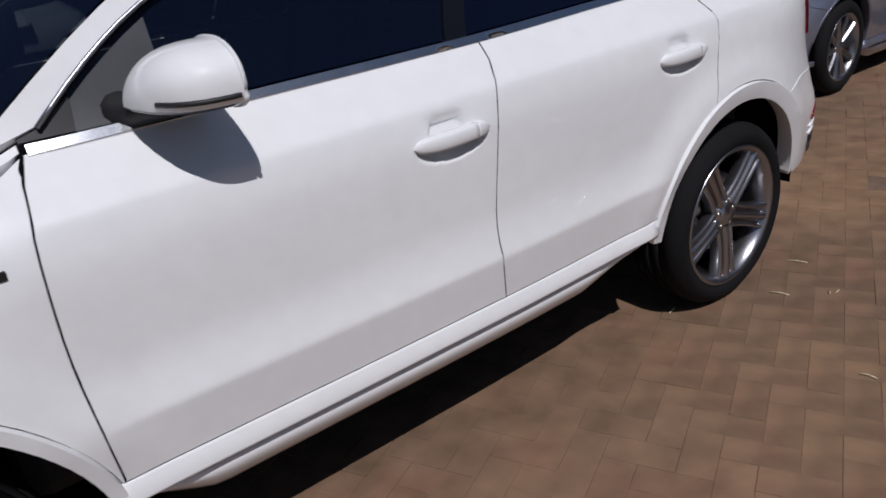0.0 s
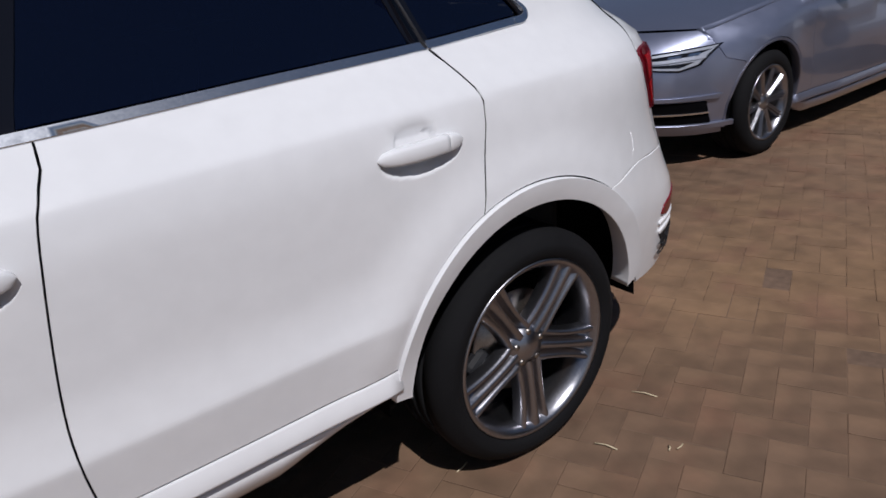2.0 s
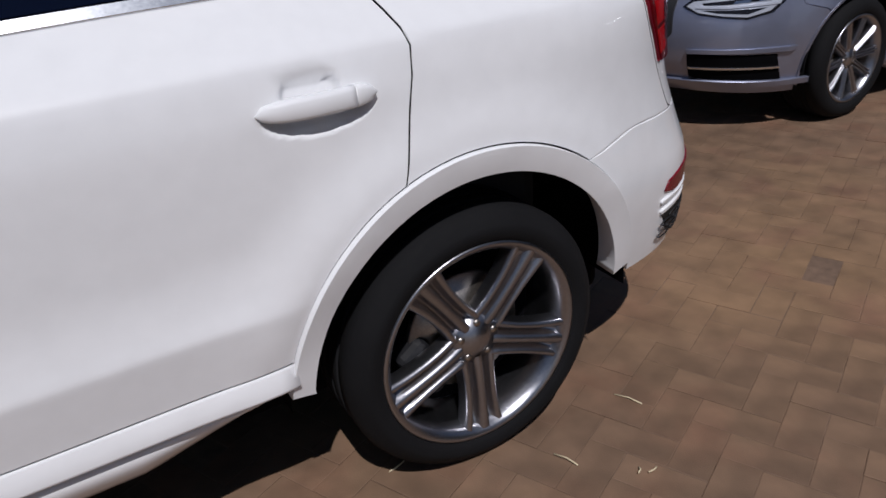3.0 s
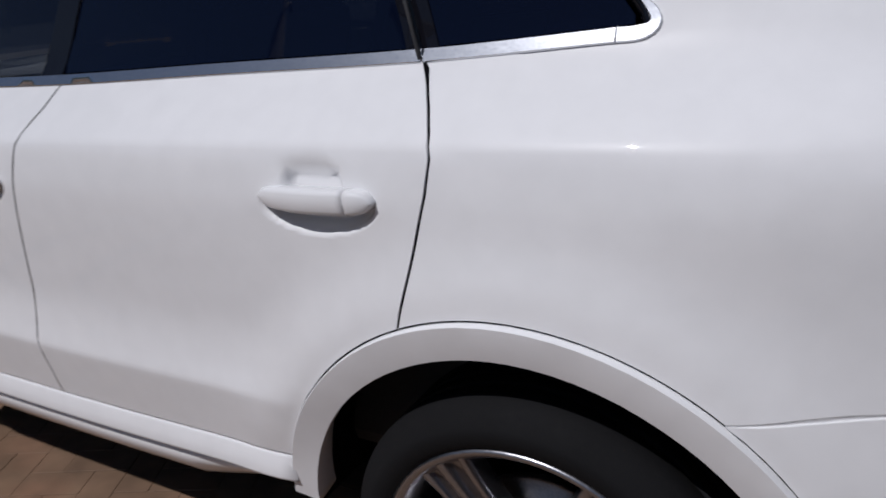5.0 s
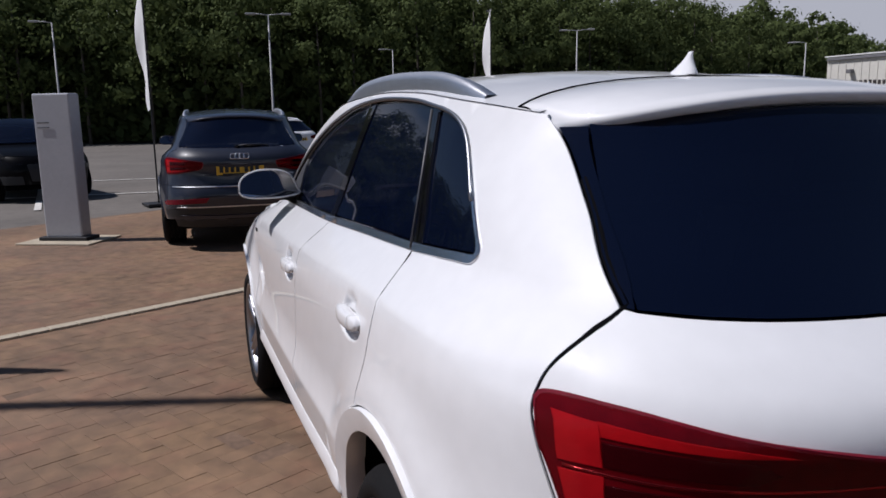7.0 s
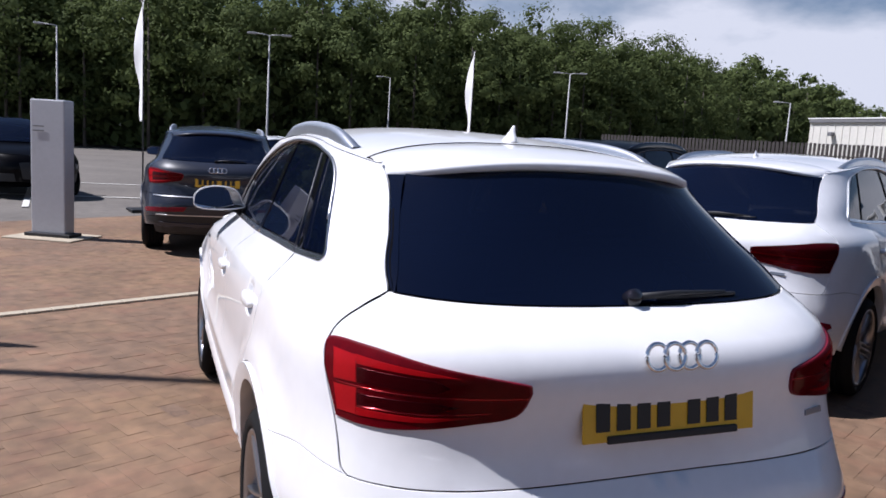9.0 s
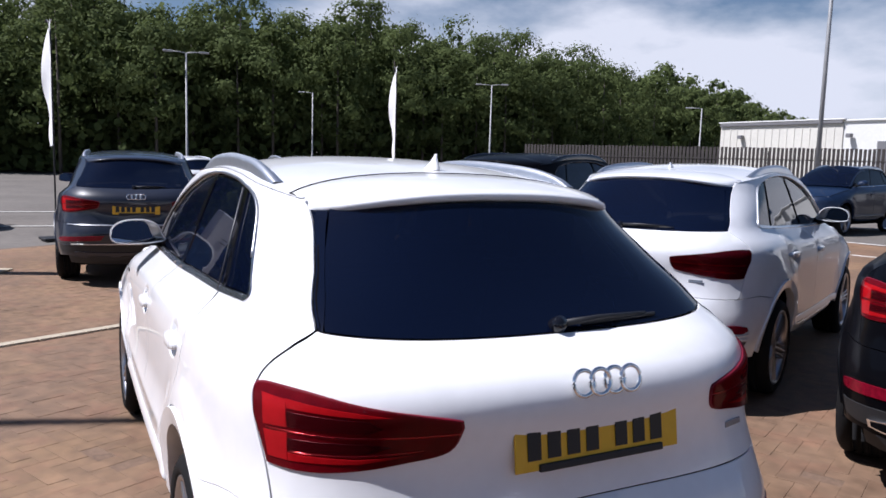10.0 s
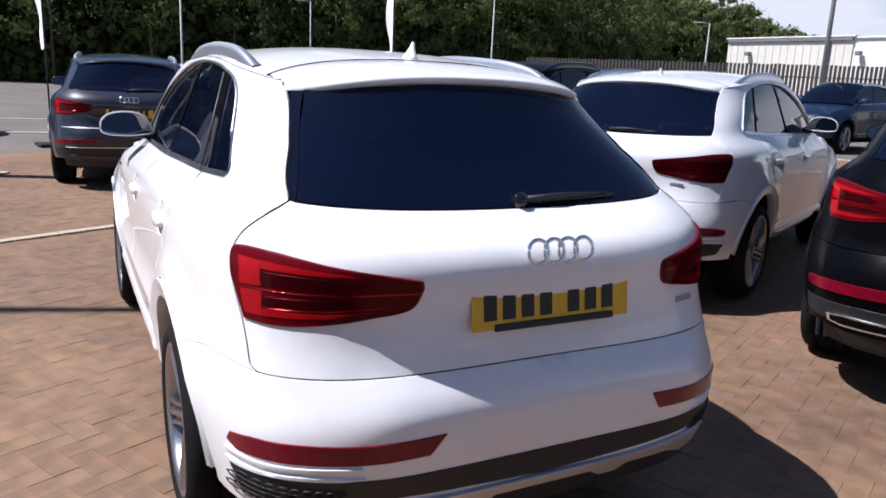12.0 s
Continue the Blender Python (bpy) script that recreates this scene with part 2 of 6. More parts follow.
def curve_through(points, step=0.03, closed=False):
    """Points along a smooth curve through the given 2D or 3D points."""
    p = [np.array(q, float) for q in points]
    out, n = [], len(p)
    for i in range(n if closed else n - 1):
        p0 = p[i - 1] if (i or closed) else 2 * p[i] - p[i + 1]
        p1, p2 = p[i], p[(i + 1) % n]
        p3 = p[(i + 2) % n] if (i + 2 < n or closed) else 2 * p2 - p1
        k = max(1, int(np.linalg.norm(p2 - p1) / step))
        for q in range(k):
            t = q / k
            out.append(0.5 * (2 * p1 + (p2 - p0) * t + (2 * p0 - 5 * p1 + 4 * p2 - p3) * t * t + (3 * p1 - p0 - 3 * p2 + p3) * t ** 3))
    if not closed:
        out.append(p[-1])
    return out


def arc(cx, cz, r, a0, a1, n=24):
    return [(cx + r * math.cos(radians(a0 + (a1 - a0) * i / n)), cz + r * math.sin(radians(a0 + (a1 - a0) * i / n))) for i in range(n + 1)]


def inside(pts, poly):
    x, y = pts[:, 0][:, None], pts[:, 1][:, None]
    a, b = poly, np.roll(poly, -1, 0)
    cross = ((a[:, 1] > y) != (b[:, 1] > y)) & (x < (b[:, 0] - a[:, 0]) * (y - a[:, 1]) / (b[:, 1] - a[:, 1] + 1e-12) + a[:, 0])
    return cross.sum(1) % 2 == 1


def panel(outline, lift, step=0.04, gap=0.0015, depth=0.03, off=0.0, fine=(), rings=(), extra=(), out_hint=(1.2, 0.0, 0.75)):
    """A shell panel: the outline in two surface coordinates, filled, laid on a surface by lift(u, v, off), with a rounded, turned-in edge.
    fine: (u, v, ru, rv, step) patches and rings: (u, v, r0, r1, step) bands that get closer points."""
    poly = np.array([tuple(p)[:2] for p in outline], float)
    keep = [0]
    for i in range(1, len(poly)):
        if np.linalg.norm(poly[i] - poly[keep[-1]]) > 1e-3:
            keep.append(i)
    if np.linalg.norm(poly[keep[-1]] - poly[0]) < 1e-3:
        keep.pop()
    poly = poly[keep]
    nxt = np.roll(poly, -1, 0)
    if np.sum(poly[:, 0] * nxt[:, 1] - nxt[:, 0] * poly[:, 1]) < 0:
        poly = poly[::-1]
    dense = []
    for a, b in zip(poly, np.roll(poly, -1, 0)):
        k = max(1, int(math.ceil(np.linalg.norm(b - a) / step)))
        dense += [a + (b - a) * i / k for i in range(k)]
    edge = np.array(dense)
    tan = np.roll(edge, -1, 0) - np.roll(edge, 1, 0)
    nor = np.stack([-tan[:, 1], tan[:, 0]], 1)
    nor /= np.linalg.norm(nor, axis=1)[:, None] + 1e-12
    rim, lip = edge + nor * (gap + 0.0011), edge + nor * gap
    lo, hi = poly.min(0), poly.max(0)
    gx, gy = np.meshgrid(np.arange(lo[0] + step / 2, hi[0], step), np.arange(lo[1] + step / 2, hi[1], step))
    grid = [np.stack([gx.ravel(), gy.ravel()], 1)]
    for u, v, ru, rv, s in fine:
        grid[0] = grid[0][(np.abs(grid[0][:, 0] - u) > ru) | (np.abs(grid[0][:, 1] - v) > rv)]
        fx, fy = np.meshgrid(np.arange(u - ru, u + ru, s), np.arange(v - rv, v + rv, s))
        grid.append(np.stack([fx.ravel(), fy.ravel()], 1))
    for u, v, r0, r1, s in rings:
        d = np.hypot(grid[0][:, 0] - u, grid[0][:, 1] - v)
        grid[0] = grid[0][(d < r0) | (d > r1)]
        for rad in np.arange(r0, r1, s):
            a = np.arange(-0.3, math.pi + 0.3, 1.3 * s / rad)
            grid.append(np.stack([u + rad * np.cos(a), v + rad * np.sin(a)], 1))
    grid = np.concatenate(grid)
    if len(extra):
        line = np.array(extra, float)
        far = (np.min(np.abs(grid[:, None, 1] - line[None, :, 1]) + 9 * np.maximum(np.abs(grid[:, None, 0] - line[None, :, 0]) - 0.03, 0), axis=1) > 0.016)
        grid = np.concatenate([grid[far], line])
    grid = grid[inside(grid, rim)]
    if len(grid):
        d = np.min(np.linalg.norm(grid[:, None] - rim[None], axis=2), axis=1)
        grid = grid[d > (0.35 * step if not (fine or rings) else 0.006)]
    n = len(rim)
    allp = np.concatenate([rim, grid]) if len(grid) else rim
    got = delaunay_2d_cdt([Vector(p) for p in allp], [(i, (i + 1) % n) for i in range(n)], [], 0, 1e-6)
    v2 = np.array([tuple(v) for v in got[0]])
    tris = [f for f in got[2] if len(f) == 3]
    cen = np.array([v2[list(f)].mean(0) for f in tris])
    ok = inside(cen, rim)
    tris = [f for f, k in zip(tris, ok) if k]
    top = lift(v2[:, 0], v2[:, 1], off)
    e = 1e-4
    pu = lift(lip[:, 0] + e, lip[:, 1], off) - lift(lip[:, 0] - e, lip[:, 1], off)
    pv = lift(lip[:, 0], lip[:, 1] + e, off) - lift(lip[:, 0], lip[:, 1] - e, off)
    nn = np.cross(pu, pv)
    nn /= np.linalg.norm(nn, axis=1)[:, None] + 1e-12
    base = lift(lip[:, 0], lip[:, 1], off)
    flip = np.sum(nn * (base - np.array(out_hint))) < 0
    if flip:
        nn = -nn
    rim3 = lift(rim[:, 0], rim[:, 1], off)
    ring1, ring2 = base - nn * 0.0015, base - nn * depth
    k = len(top)
    verts = np.concatenate([top, rim3, ring1, ring2])
    faces = [(f[0], f[1], f[2]) if not flip else (f[2], f[1], f[0]) for f in tris]
    for i in range(n):
        j = (i + 1) % n
        for a, b in ((k, k + n), (k + n, k + 2 * n)):
            q = (a + j, a + i, b + i, b + j)
            faces.append(q if not flip else q[::-1])
    return verts, faces


# ---------------------------------------------------------------- cars
class Hull:
    """The skin of a car: x ahead from the rear axle, y to its left, z up. Side, rear and front surfaces share one width curve."""

    def __init__(self, s):
        self.s = s
        self.width, self.rear_x, self.front_x = table(*s["width"]), table(*s["rear"]), table(*s["front"])
        self.rear_start, self.front_start = table(*s["rear_start"]), table(*s["front_start"])
        self.rear_soft = table(*s.get("rear_soft", s["rear"]))
        self.roof = table(*s["roof"])
        self.hood = table(*s["hood"])
        self.dishes = []
        self.n_back = table(*s["n_rear"])
        if "crease" in s:
            self.crease = table(*s["crease"])

    def base_width(self, x, z):
        s = self.s
        w = self.width(z + s["rake"] * (np.clip(x, -0.5, s["wb"]) - 1.1))
        w = w - s["bow"] * (x - 1.2) ** 2
        if "crease" in s:
            d = z - self.crease(x)
            ridge_ = 0.0
            for e in (-0.006, -0.002, 0.002, 0.006):
                up_, down_ = np.clip(1 - (d + e) / 0.13, 0, 1), np.clip(-(d + e) / 0.125, 0, 1)
                ridge_ = ridge_ + 0.25 * np.where(d + e > 0, up_ ** 1.7, 1 - 0.36 * down_)
            w = w + 0.027 * ridge_ * np.clip((x - 0.36) / 0.18, 0, 1) * np.clip((2.3 - x) / 0.3, 0, 1)
        for cx in (0.0, s["wb"]):
            r = np.hypot(x - cx, z - s["r"])
            w = w + s["flare"] * np.exp(-((r - s["arch"]) / 0.085) ** 2) * np.clip((z - 0.38) / 0.25, 0, 1)
        return w

    def side(self, x, z, off=0.0):
        x, z = np.asarray(x, float), np.asarray(z, float)
        w = self.base_width(x, z)
        for xs, xe, n in ((self.rear_start(z), self.rear_soft(z), self.n_back(z)), (self.front_start(z), self.front_x(z), self.s["n_front"])):
            t = np.clip((x - xs) / (xe - xs), 0, 0.999)
            w = w * (1 - t ** n) ** (1 / n)
        deepest = 0 * w
        for cx, cz, a, b, deep, e, steep, cut in self.dishes:
            r = (np.abs((x - cx) / a) ** e + np.abs((z - cz) / b) ** e) ** (1 / e)
            q = np.clip(steep * (1 - np.clip(r, 0, 1)), 0, 1)
            deepest = np.maximum(deepest, deep * q * q * (3 - 2 * q) * np.clip((cut - z) / 0.008, 0, 1))
        w = w - deepest
        return np.stack([x, w + off, z], -1)

    def _end(self, phi, z, off, start, end, n, soft=None):
        c, s = np.cos(phi), np.sin(phi)
        rho = (np.abs(c) ** n + np.abs(s) ** n) ** (-1 / n)
        if soft is not None:
            k = np.clip((0.90 - rho * np.abs(s)) / 0.35, 0, 1)
            end = soft + (end - soft) * k * k * (3 - 2 * k)
        a = end - start
        x = start + a * rho * c
        y = self.base_width(x, z) * rho * s
        d = np.stack([c * np.sign(a), s, 0 * s], -1)
        return np.stack([x, y, z], -1) + d * off

    def back(self, phi, z, off=0.0):
        phi, z = np.asarray(phi, float), np.asarray(z, float)
        return self._end(phi, z, off, self.rear_start(z), self.rear_x(z), self.n_back(z), self.rear_soft(z))

    def nose(self, phi, z, off=0.0):
        phi, z = np.asarray(phi, float), np.asarray(z, float)
        return self._end(phi, z, off, self.front_start(z), self.front_x(z), self.s["n_front"])

    def back_at(self, y, z):
        """Surface coordinates of the rear point at that y and z."""
        phi = np.linspace(0, 1.5707, 260)
        ys = self.back(phi, np.full(260, float(z)))[:, 1]
        return (math.copysign(float(np.interp(abs(y), np.maximum.accumulate(ys), phi)), y), z)

    def back_at_x(self, x, z):
        xs, xe, n = float(self.rear_start(z)), float(self.rear_soft(z)), float(self.n_back(z))
        t = min(max((x - xs) / (xe - xs), 0), 0.999)
        return (math.atan2((1 - t ** n) ** (1 / n), t), z)

    def nose_at(self, y, z):
        phi = np.linspace(0, 1.5707, 260)
        ys = self.nose(phi, np.full(260, float(z)))[:, 1]
        return (math.copysign(float(np.interp(abs(y), np.maximum.accumulate(ys), phi)), y), z)

    def nose_at_x(self, x, z):
        xs, xe, n = float(self.front_start(z)), float(self.front_x(z)), self.s["n_front"]
        t = min(max((x - xs) / (xe - xs), 0), 0.999)
        return (math.atan2((1 - t ** n) ** (1 / n), t), z)


def both_sides(name, shape, mat, parent, label=""):
    a = part(name, shape, mat, parent, label)
    b = part(name, mirrored(shape), mat, parent, label)
    return a, b


def wheel(parent, x, y, r, rim_r, width, spokes, left, twist=0.0, arm=1.0):
    """A wheel > tyre, rim (with its spokes), brake disc, caliper, cap and bolts; y is its outer face."""
    hub = new("wheel")
    hub.parent = parent
    hub.matrix_basis = pose(x, y if left else -y, r, 0, 0, 0 if left else 180) @ pose(0, 0, 0, 0, twist, 0)
    w = width
    tyre = [(rim_r, -0.004), (rim_r + 0.012, 0.006), (rim_r + 0.035, 0.012), (r - 0.035, 0.008), (r - 0.014, -0.006), (r - 0.003, -0.024)]
    for g in range(4):
        a = -0.035 - (w - 0.07) * g / 4
        b = a - (w - 0.07) / 4
        tyre += [(r, a), (r, b + 0.012), (r - 0.007, b + 0.010), (r - 0.007, b + 0.002), (r, b)]
    tyre += [(r - 0.014, -w + 0.01), (r - 0.05, -w), (rim_r, -w + 0.01)]
    part("tyre", lathe(tyre, 72), RUBBER, hub)
    rim = [(rim_r + 0.002, -0.012), (rim_r + 0.004, 0.002), (rim_r - 0.004, 0.004), (rim_r - 0.012, -0.004), (rim_r - 0.022, -0.016),
           (rim_r - 0.028, -0.05), (rim_r - 0.034, -w * 0.75), (rim_r - 0.02, -w)]
    part("rim", lathe([(q[0], q[1]) for q in rim], 72), ALLOY, hub, "polished alloy rim")
    # one arm: parallel ridges from the hub to the rim
    across = [(-1.0, -0.040), (-0.98, -0.010), (-0.90, 0.000), (-0.72, 0.002), (-0.60, -0.006), (-0.50, -0.028), (-0.36, -0.030), (-0.27, -0.008), (-0.18, 0.003), (0.0, 0.005),
              (0.18, 0.003), (0.27, -0.008), (0.36, -0.030), (0.50, -0.028), (0.60, -0.006), (0.72, 0.002), (0.90, 0.000), (0.98, -0.010), (1.0, -0.040)]
    for k in range(spokes):
        a = math.pi / 2 + 2 * math.pi * k / spokes
        verts, faces, m = [], [], len(across)
        rows = 13
        for i in range(rows):
            t = i / (rows - 1)
            rad = 0.045 + (rim_r - 0.012 - 0.045) * t
            half = (0.040 + 0.010 * (2 * t - 1) ** 2 + 0.008 * t) * arm
            face = -0.030 + 0.022 * t ** 0.7
            for u, d in across:
                px, pz = rad, u * half
                groove = min(1.0, 1.25 * math.sin(math.pi * min(1.0, 0.08 + 0.9 * t)) ** 0.7) if d < -0.02 and abs(u) < 0.9 else 1.0
                verts.append((px * math.cos(a) - pz * math.sin(a), face + d * groove, px * math.sin(a) + pz * math.cos(a)))
        for i in range(rows - 1):
            for j in range(m - 1):
                faces.append((i * m + j + 1, i * m + j, (i + 1) * m + j, (i + 1) * m + j + 1))
        part("spoke", (verts, faces), ALLOY, hub)
    part("hub_cap", lathe([(0.0, -0.018), (0.026, -0.019), (0.031, -0.023), (0.060, -0.032), (0.066, -0.06)], 32), ALLOY, hub)
    for k in range(5):
        a = math.pi / 2 + math.pi / 5 + 2 * math.pi * k / 5
        b = lathe([(0.0, -0.024), (0.008, -0.024), (0.010, -0.03), (0.012, -0.04)], 10)
        part("bolt", moved(b, Matrix.Translation((0.047 * math.cos(a), 0, 0.047 * math.sin(a)))), DISC, hub)
    part("brake_disc", lathe([(0.05, -0.075), (0.075, -0.072), (0.08, -0.085), (0.150, -0.085), (0.150, -0.105), (0.05, -0.105)], 40), DISC, hub, "worn steel brake disc")
    cal = rbox(0.085, 0.07, 0.16, 0.02, at=(0.125, -0.095, 0.02))
    part("caliper", cal, PLASTIC, hub)
    part("backing", lathe([(0.0, -0.13), (rim_r - 0.04, -0.13)], 32), LINER, hub)
    return hub


def mirror_unit(parent, x, y, z, paint_mat, left=True):
    """Door mirror > cap, lower shell, glass, foot. Its tip is at y."""
    hub = new("door_mirror")
    hub.parent = parent
    hub.matrix_basis = Matrix.Translation((x, y, z)) if left else Matrix.Translation((x, -y, z)) @ Matrix.Diagonal((1, -1, 1, 1))

    def rim_at(k):
        a = math.radians(k)
        cy, sy = math.cos(a), math.sin(a)
        yy = 0.118 * math.copysign(abs(cy) ** (0.95 if cy > 0 and sy > 0 else 0.80), cy)
        yy -= 0.034 * max(0.0, -cy) * math.exp(-((sy + 0.42) / 0.34) ** 2)
        zz = 0.076 * sy ** 0.80 if sy > 0 else -0.046 * abs(sy) ** 0.5
        return yy, zz

    def shell(a0, a1):
        verts, faces, nu, nv = [], [], 10, 30
        for i in range(nu + 1):
            u_ = math.sin(math.pi / 2 * i / nu)
            k = max(0.0, 1 - u_ ** 3.4) ** 0.58
            xx = -0.03 + 0.158 * u_
            for j in range(nv + 1):
                yy, zz = rim_at(a0 + (a1 - a0) * j / nv)
                verts.append((xx, -0.108 - 0.080 * (1 - k) + yy * k, -0.012 + zz * k - 0.029 * (1 - k)))
        for i in range(nu):
            for j in range(nv):
                q = i * (nv + 1) + j
                faces.append((q, q + nv + 1, q + nv + 2, q + 1))
        return verts, faces
    part("cap", shell(-26, 206), paint_mat, hub)
    part("lower_shell", shell(206, 334), GLOSS_BLACK, hub, "gloss black lower shell")
    line = []
    for i in range(13):
        u_ = 0.05 + 0.80 * i / 12
        k = max(0.0, 1 - u_ ** 3.4) ** 0.58
        zr = (-0.016 + 0.029 * (1 - k)) / k
        sy = -(min(1.0, -zr / 0.046)) ** 2 if zr < 0 else (zr / 0.076) ** (1 / 0.80)
        yy, zz = rim_at(math.degrees(math.asin(sy)))
        line.append((-0.03 + 0.158 * u_, -0.108 - 0.080 * (1 - k) + yy * k, -0.012 + zz * k - 0.029 * (1 - k)))
    strip = tube(line, 0.005)
    part("indicator", strip, PLASTIC, hub)
    rim = [(-0.032, -0.108 + rim_at(k)[0], -0.012 + rim_at(k)[1]) for k in range(0, 360, 9)]
    part("mirror_glass", ([(p[0] + 0.004 - 0.28 * (p[1] + 0.0), p[1] * 0.97 - 0.003, p[2] * 0.97) for p in rim], [tuple(range(40))], False), CHROME_MIRROR, hub)
    part("rim", tube(rim, 0.0045, 6, True), paint_mat, hub)
    part("foot", tube([(0.05, -0.15, -0.056), (0.075, -0.20, -0.056), (0.11, -0.255, -0.060), (0.135, -0.31, -0.066)], [0.018, 0.026, 0.038, 0.056], 12), PLASTIC, hub)
    return hub


CHROME_MIRROR = material("mirror_silver", (0.85, 0.87, 0.88), 0.02, 1.0)


def rings_emblem(parent, at, size, thin=0.0065):
    """Four linked plain rings on the tail or nose."""
    hub = new("emblem")
    hub.parent = parent
    hub.matrix_basis = at
    for i in range(4):
        c = (i - 1.5) * size * 0.235
        r = size * 0.155
        pts = [(0.004 * (i % 2), c + r * math.cos(a), r * math.sin(a)) for a in np.linspace(0, 2 * math.pi, 28, endpoint=False)]
        part("ring", tube(pts, thin, 8, True), CHROME, hub)
    return hub


def number_plate(parent, at, width=0.52, height=0.111, front=False):
    """Plate > backing, rim, dark bars where the characters stand."""
    hub = new("number_plate")
    hub.parent = parent
    hub.matrix_basis = at
    part("plate", rbox(0.006, width, height, 0.003), PLATE_YELLOW, hub, "yellow plate with dark bars")
    k = height / 0.111
    for i in range(7):
        y = (0.205 - i * 0.059 - (0.034 if i > 3 else 0)) * width / 0.52
        part("bar", rbox(0.002, 0.040 * k, 0.070 * k, 0.001, at=(-0.0045, y, 0.006 * k)), PLATE_INK, hub)
    part("holder", rbox(0.012, width * 0.76, 0.020 * k, 0.004, at=(-0.004, -0.005, -height / 2 + 0.006)), PLASTIC, hub)
    return hub


def seat(parent, x, y, z):
    hub = new("seat")
    hub.parent = parent
    hub.matrix_basis = Matrix.Translation((x, y, z))
    part("cushion", rbox(0.5, 0.48, 0.14, 0.05), CABIN, hub)
    part("seat_back", moved(rbox(0.13, 0.48, 0.62, 0.05), pose(-0.28, 0, 0.33, 0, -16, 0)), CABIN, hub)
    part("headrest", moved(rbox(0.09, 0.26, 0.19, 0.04), pose(-0.385, 0, 0.73, 0, -12, 0)), CABIN, hub)


def build_car(s):
    """One car from its sheet of dimensions, standing at the origin."""
    h = Hull(s)
    body = s["paint"]
    car = thing("car", s["label"], "car", s.get("group", ""))
    wb, r, ar = s["wb"], s["r"], s["arch"]
    step = s.get("step", 0.05)
    # arches are a little narrower than tall
    def arc(cx, cz, rad, a0, a1, n=24):
        out = []
        for i in range(n + 1):
            c, q = math.cos(radians(a0 + (a1 - a0) * i / n)), math.sin(radians(a0 + (a1 - a0) * i / n))
            rr = r + (rad - r) * (1 - (s.get("arch_taper", 0.0) if c > 0 else 0.01) * c * c)
            out.append((cx + rr * c, cz + rr * q))
        return out
    belt, dlo_top = table(*s["belt"]), s["dlo_top"]
    xb, xc = s["b_gap"], s["c_gap_top"]
    sill = table(*s["sill"])
    for hx, hz in s["handles"]:
        h.dishes.append((hx, hz - 0.010, 0.111, 0.044, 0.036, 2.0, 5.0, hz + 0.008))
        h.dishes.append((hx + 0.006, hz + 0.012, 0.062, 0.044, 0.019, 2.4, 3.6, 9.0))
    roof_edge = lambda x: float(h.roof(x)) - s["roof_drop"]
    hood_edge = lambda x: float(h.hood(x)) - s["hood_drop"]
    cowl, wtop = s["cowl"], s["screen_top"]

    def add(name, outline, label="", mat=body, surf=h.side, **k):
        k.setdefault("step", step)
        k.setdefault("gap", 0.0016 if s.get("detail") else 0.0015)
        return both_sides(name, panel(outline, surf, **k), mat, car, label)

    # doors below the belt
    front_gap = curve_through(s["front_gap"], 0.04)
    sill_line = lambda a, b: [(x, float(sill(x))) for x in np.linspace(a, b, 12)]
    belt_line = lambda a, b: [(x, float(belt(x))) for x in np.linspace(a, b, 12)]
    zb = float(sill(front_gap[-1][0]))
    mids = curve_through(s.get("b_line") or [(xb[0], float(belt(xb[0]))), (xb[1], 0.72), (xb[1], float(sill(xb[1])))], 0.03)
    x_top, x_low = mids[0][0], mids[-1][0]
    fine = [(hx, hz, 0.135, 0.075, 0.0062) for hx, hz in s["handles"]] if s.get("detail") else ()
    outline = front_gap + sill_line(front_gap[-1][0], x_low) + mids[::-1] + belt_line(x_top, front_gap[0][0])
    dstep = 0.026 if s.get("detail") else step
    # points on both flanks of the crease keep it crisp
    ridge = [(x, float(h.crease(x)) + e) for x in np.arange(0.35, 2.2, 0.026) for e in (-0.052, -0.034, -0.018, -0.007, 0.0, 0.008, 0.022, 0.042, 0.07)] if "crease" in s and s.get("detail") else ()
    shoulder = [(x, 1.034 - s["rake"] * (x - 1.1) + e) for x in np.arange(-0.56, 2.2, 0.026) for e in (-0.030, -0.012, -0.004, 0.004, 0.012, 0.030)] if s.get("detail") else []
    ridge = list(ridge) + shoulder
    add("front_door", outline, fine=fine[:1], step=dstep, extra=ridge)
    rear_gap = curve_through(s["rear_gap"], 0.03)
    ga = math.degrees(math.atan2(rear_gap[-1][1] - r, rear_gap[-1][0]))
    aend = math.degrees(math.asin(min(1, (float(sill(0.42)) - r) / ar)))
    arch_in = arc(0, r, ar, ga, aend, 12)
    outline = mids + sill_line(x_low, arch_in[-1][0]) + arch_in[::-1] + rear_gap[::-1] + belt_line(xc, x_top)
    add("rear_door", outline, fine=fine[1:], step=dstep, extra=ridge)
    # side of the body: pillars, cant rail and rear quarter in one pressing
    dlo_rear = curve_through(s["dlo_rear"], 0.02)
    top_pts = curve_through(dlo_top, 0.04)
    ws = [(cowl[0] + (wtop[0] - cowl[0]) * i / 10, cowl[1] + (wtop[1] - cowl[1]) * i / 10 + 0.062 * math.sin(math.pi * i / 10)) for i in range(11)]
    gate = s["gate_gap"]
    xr = gate[0][0]
    roofline = [(x, roof_edge(x)) for x in np.linspace(wtop[0], xr, 24)]
    gate_line = curve_through(gate[:2], 0.05) + curve_through(gate[1:], 0.007)
    bs = s["bumper_seam"]
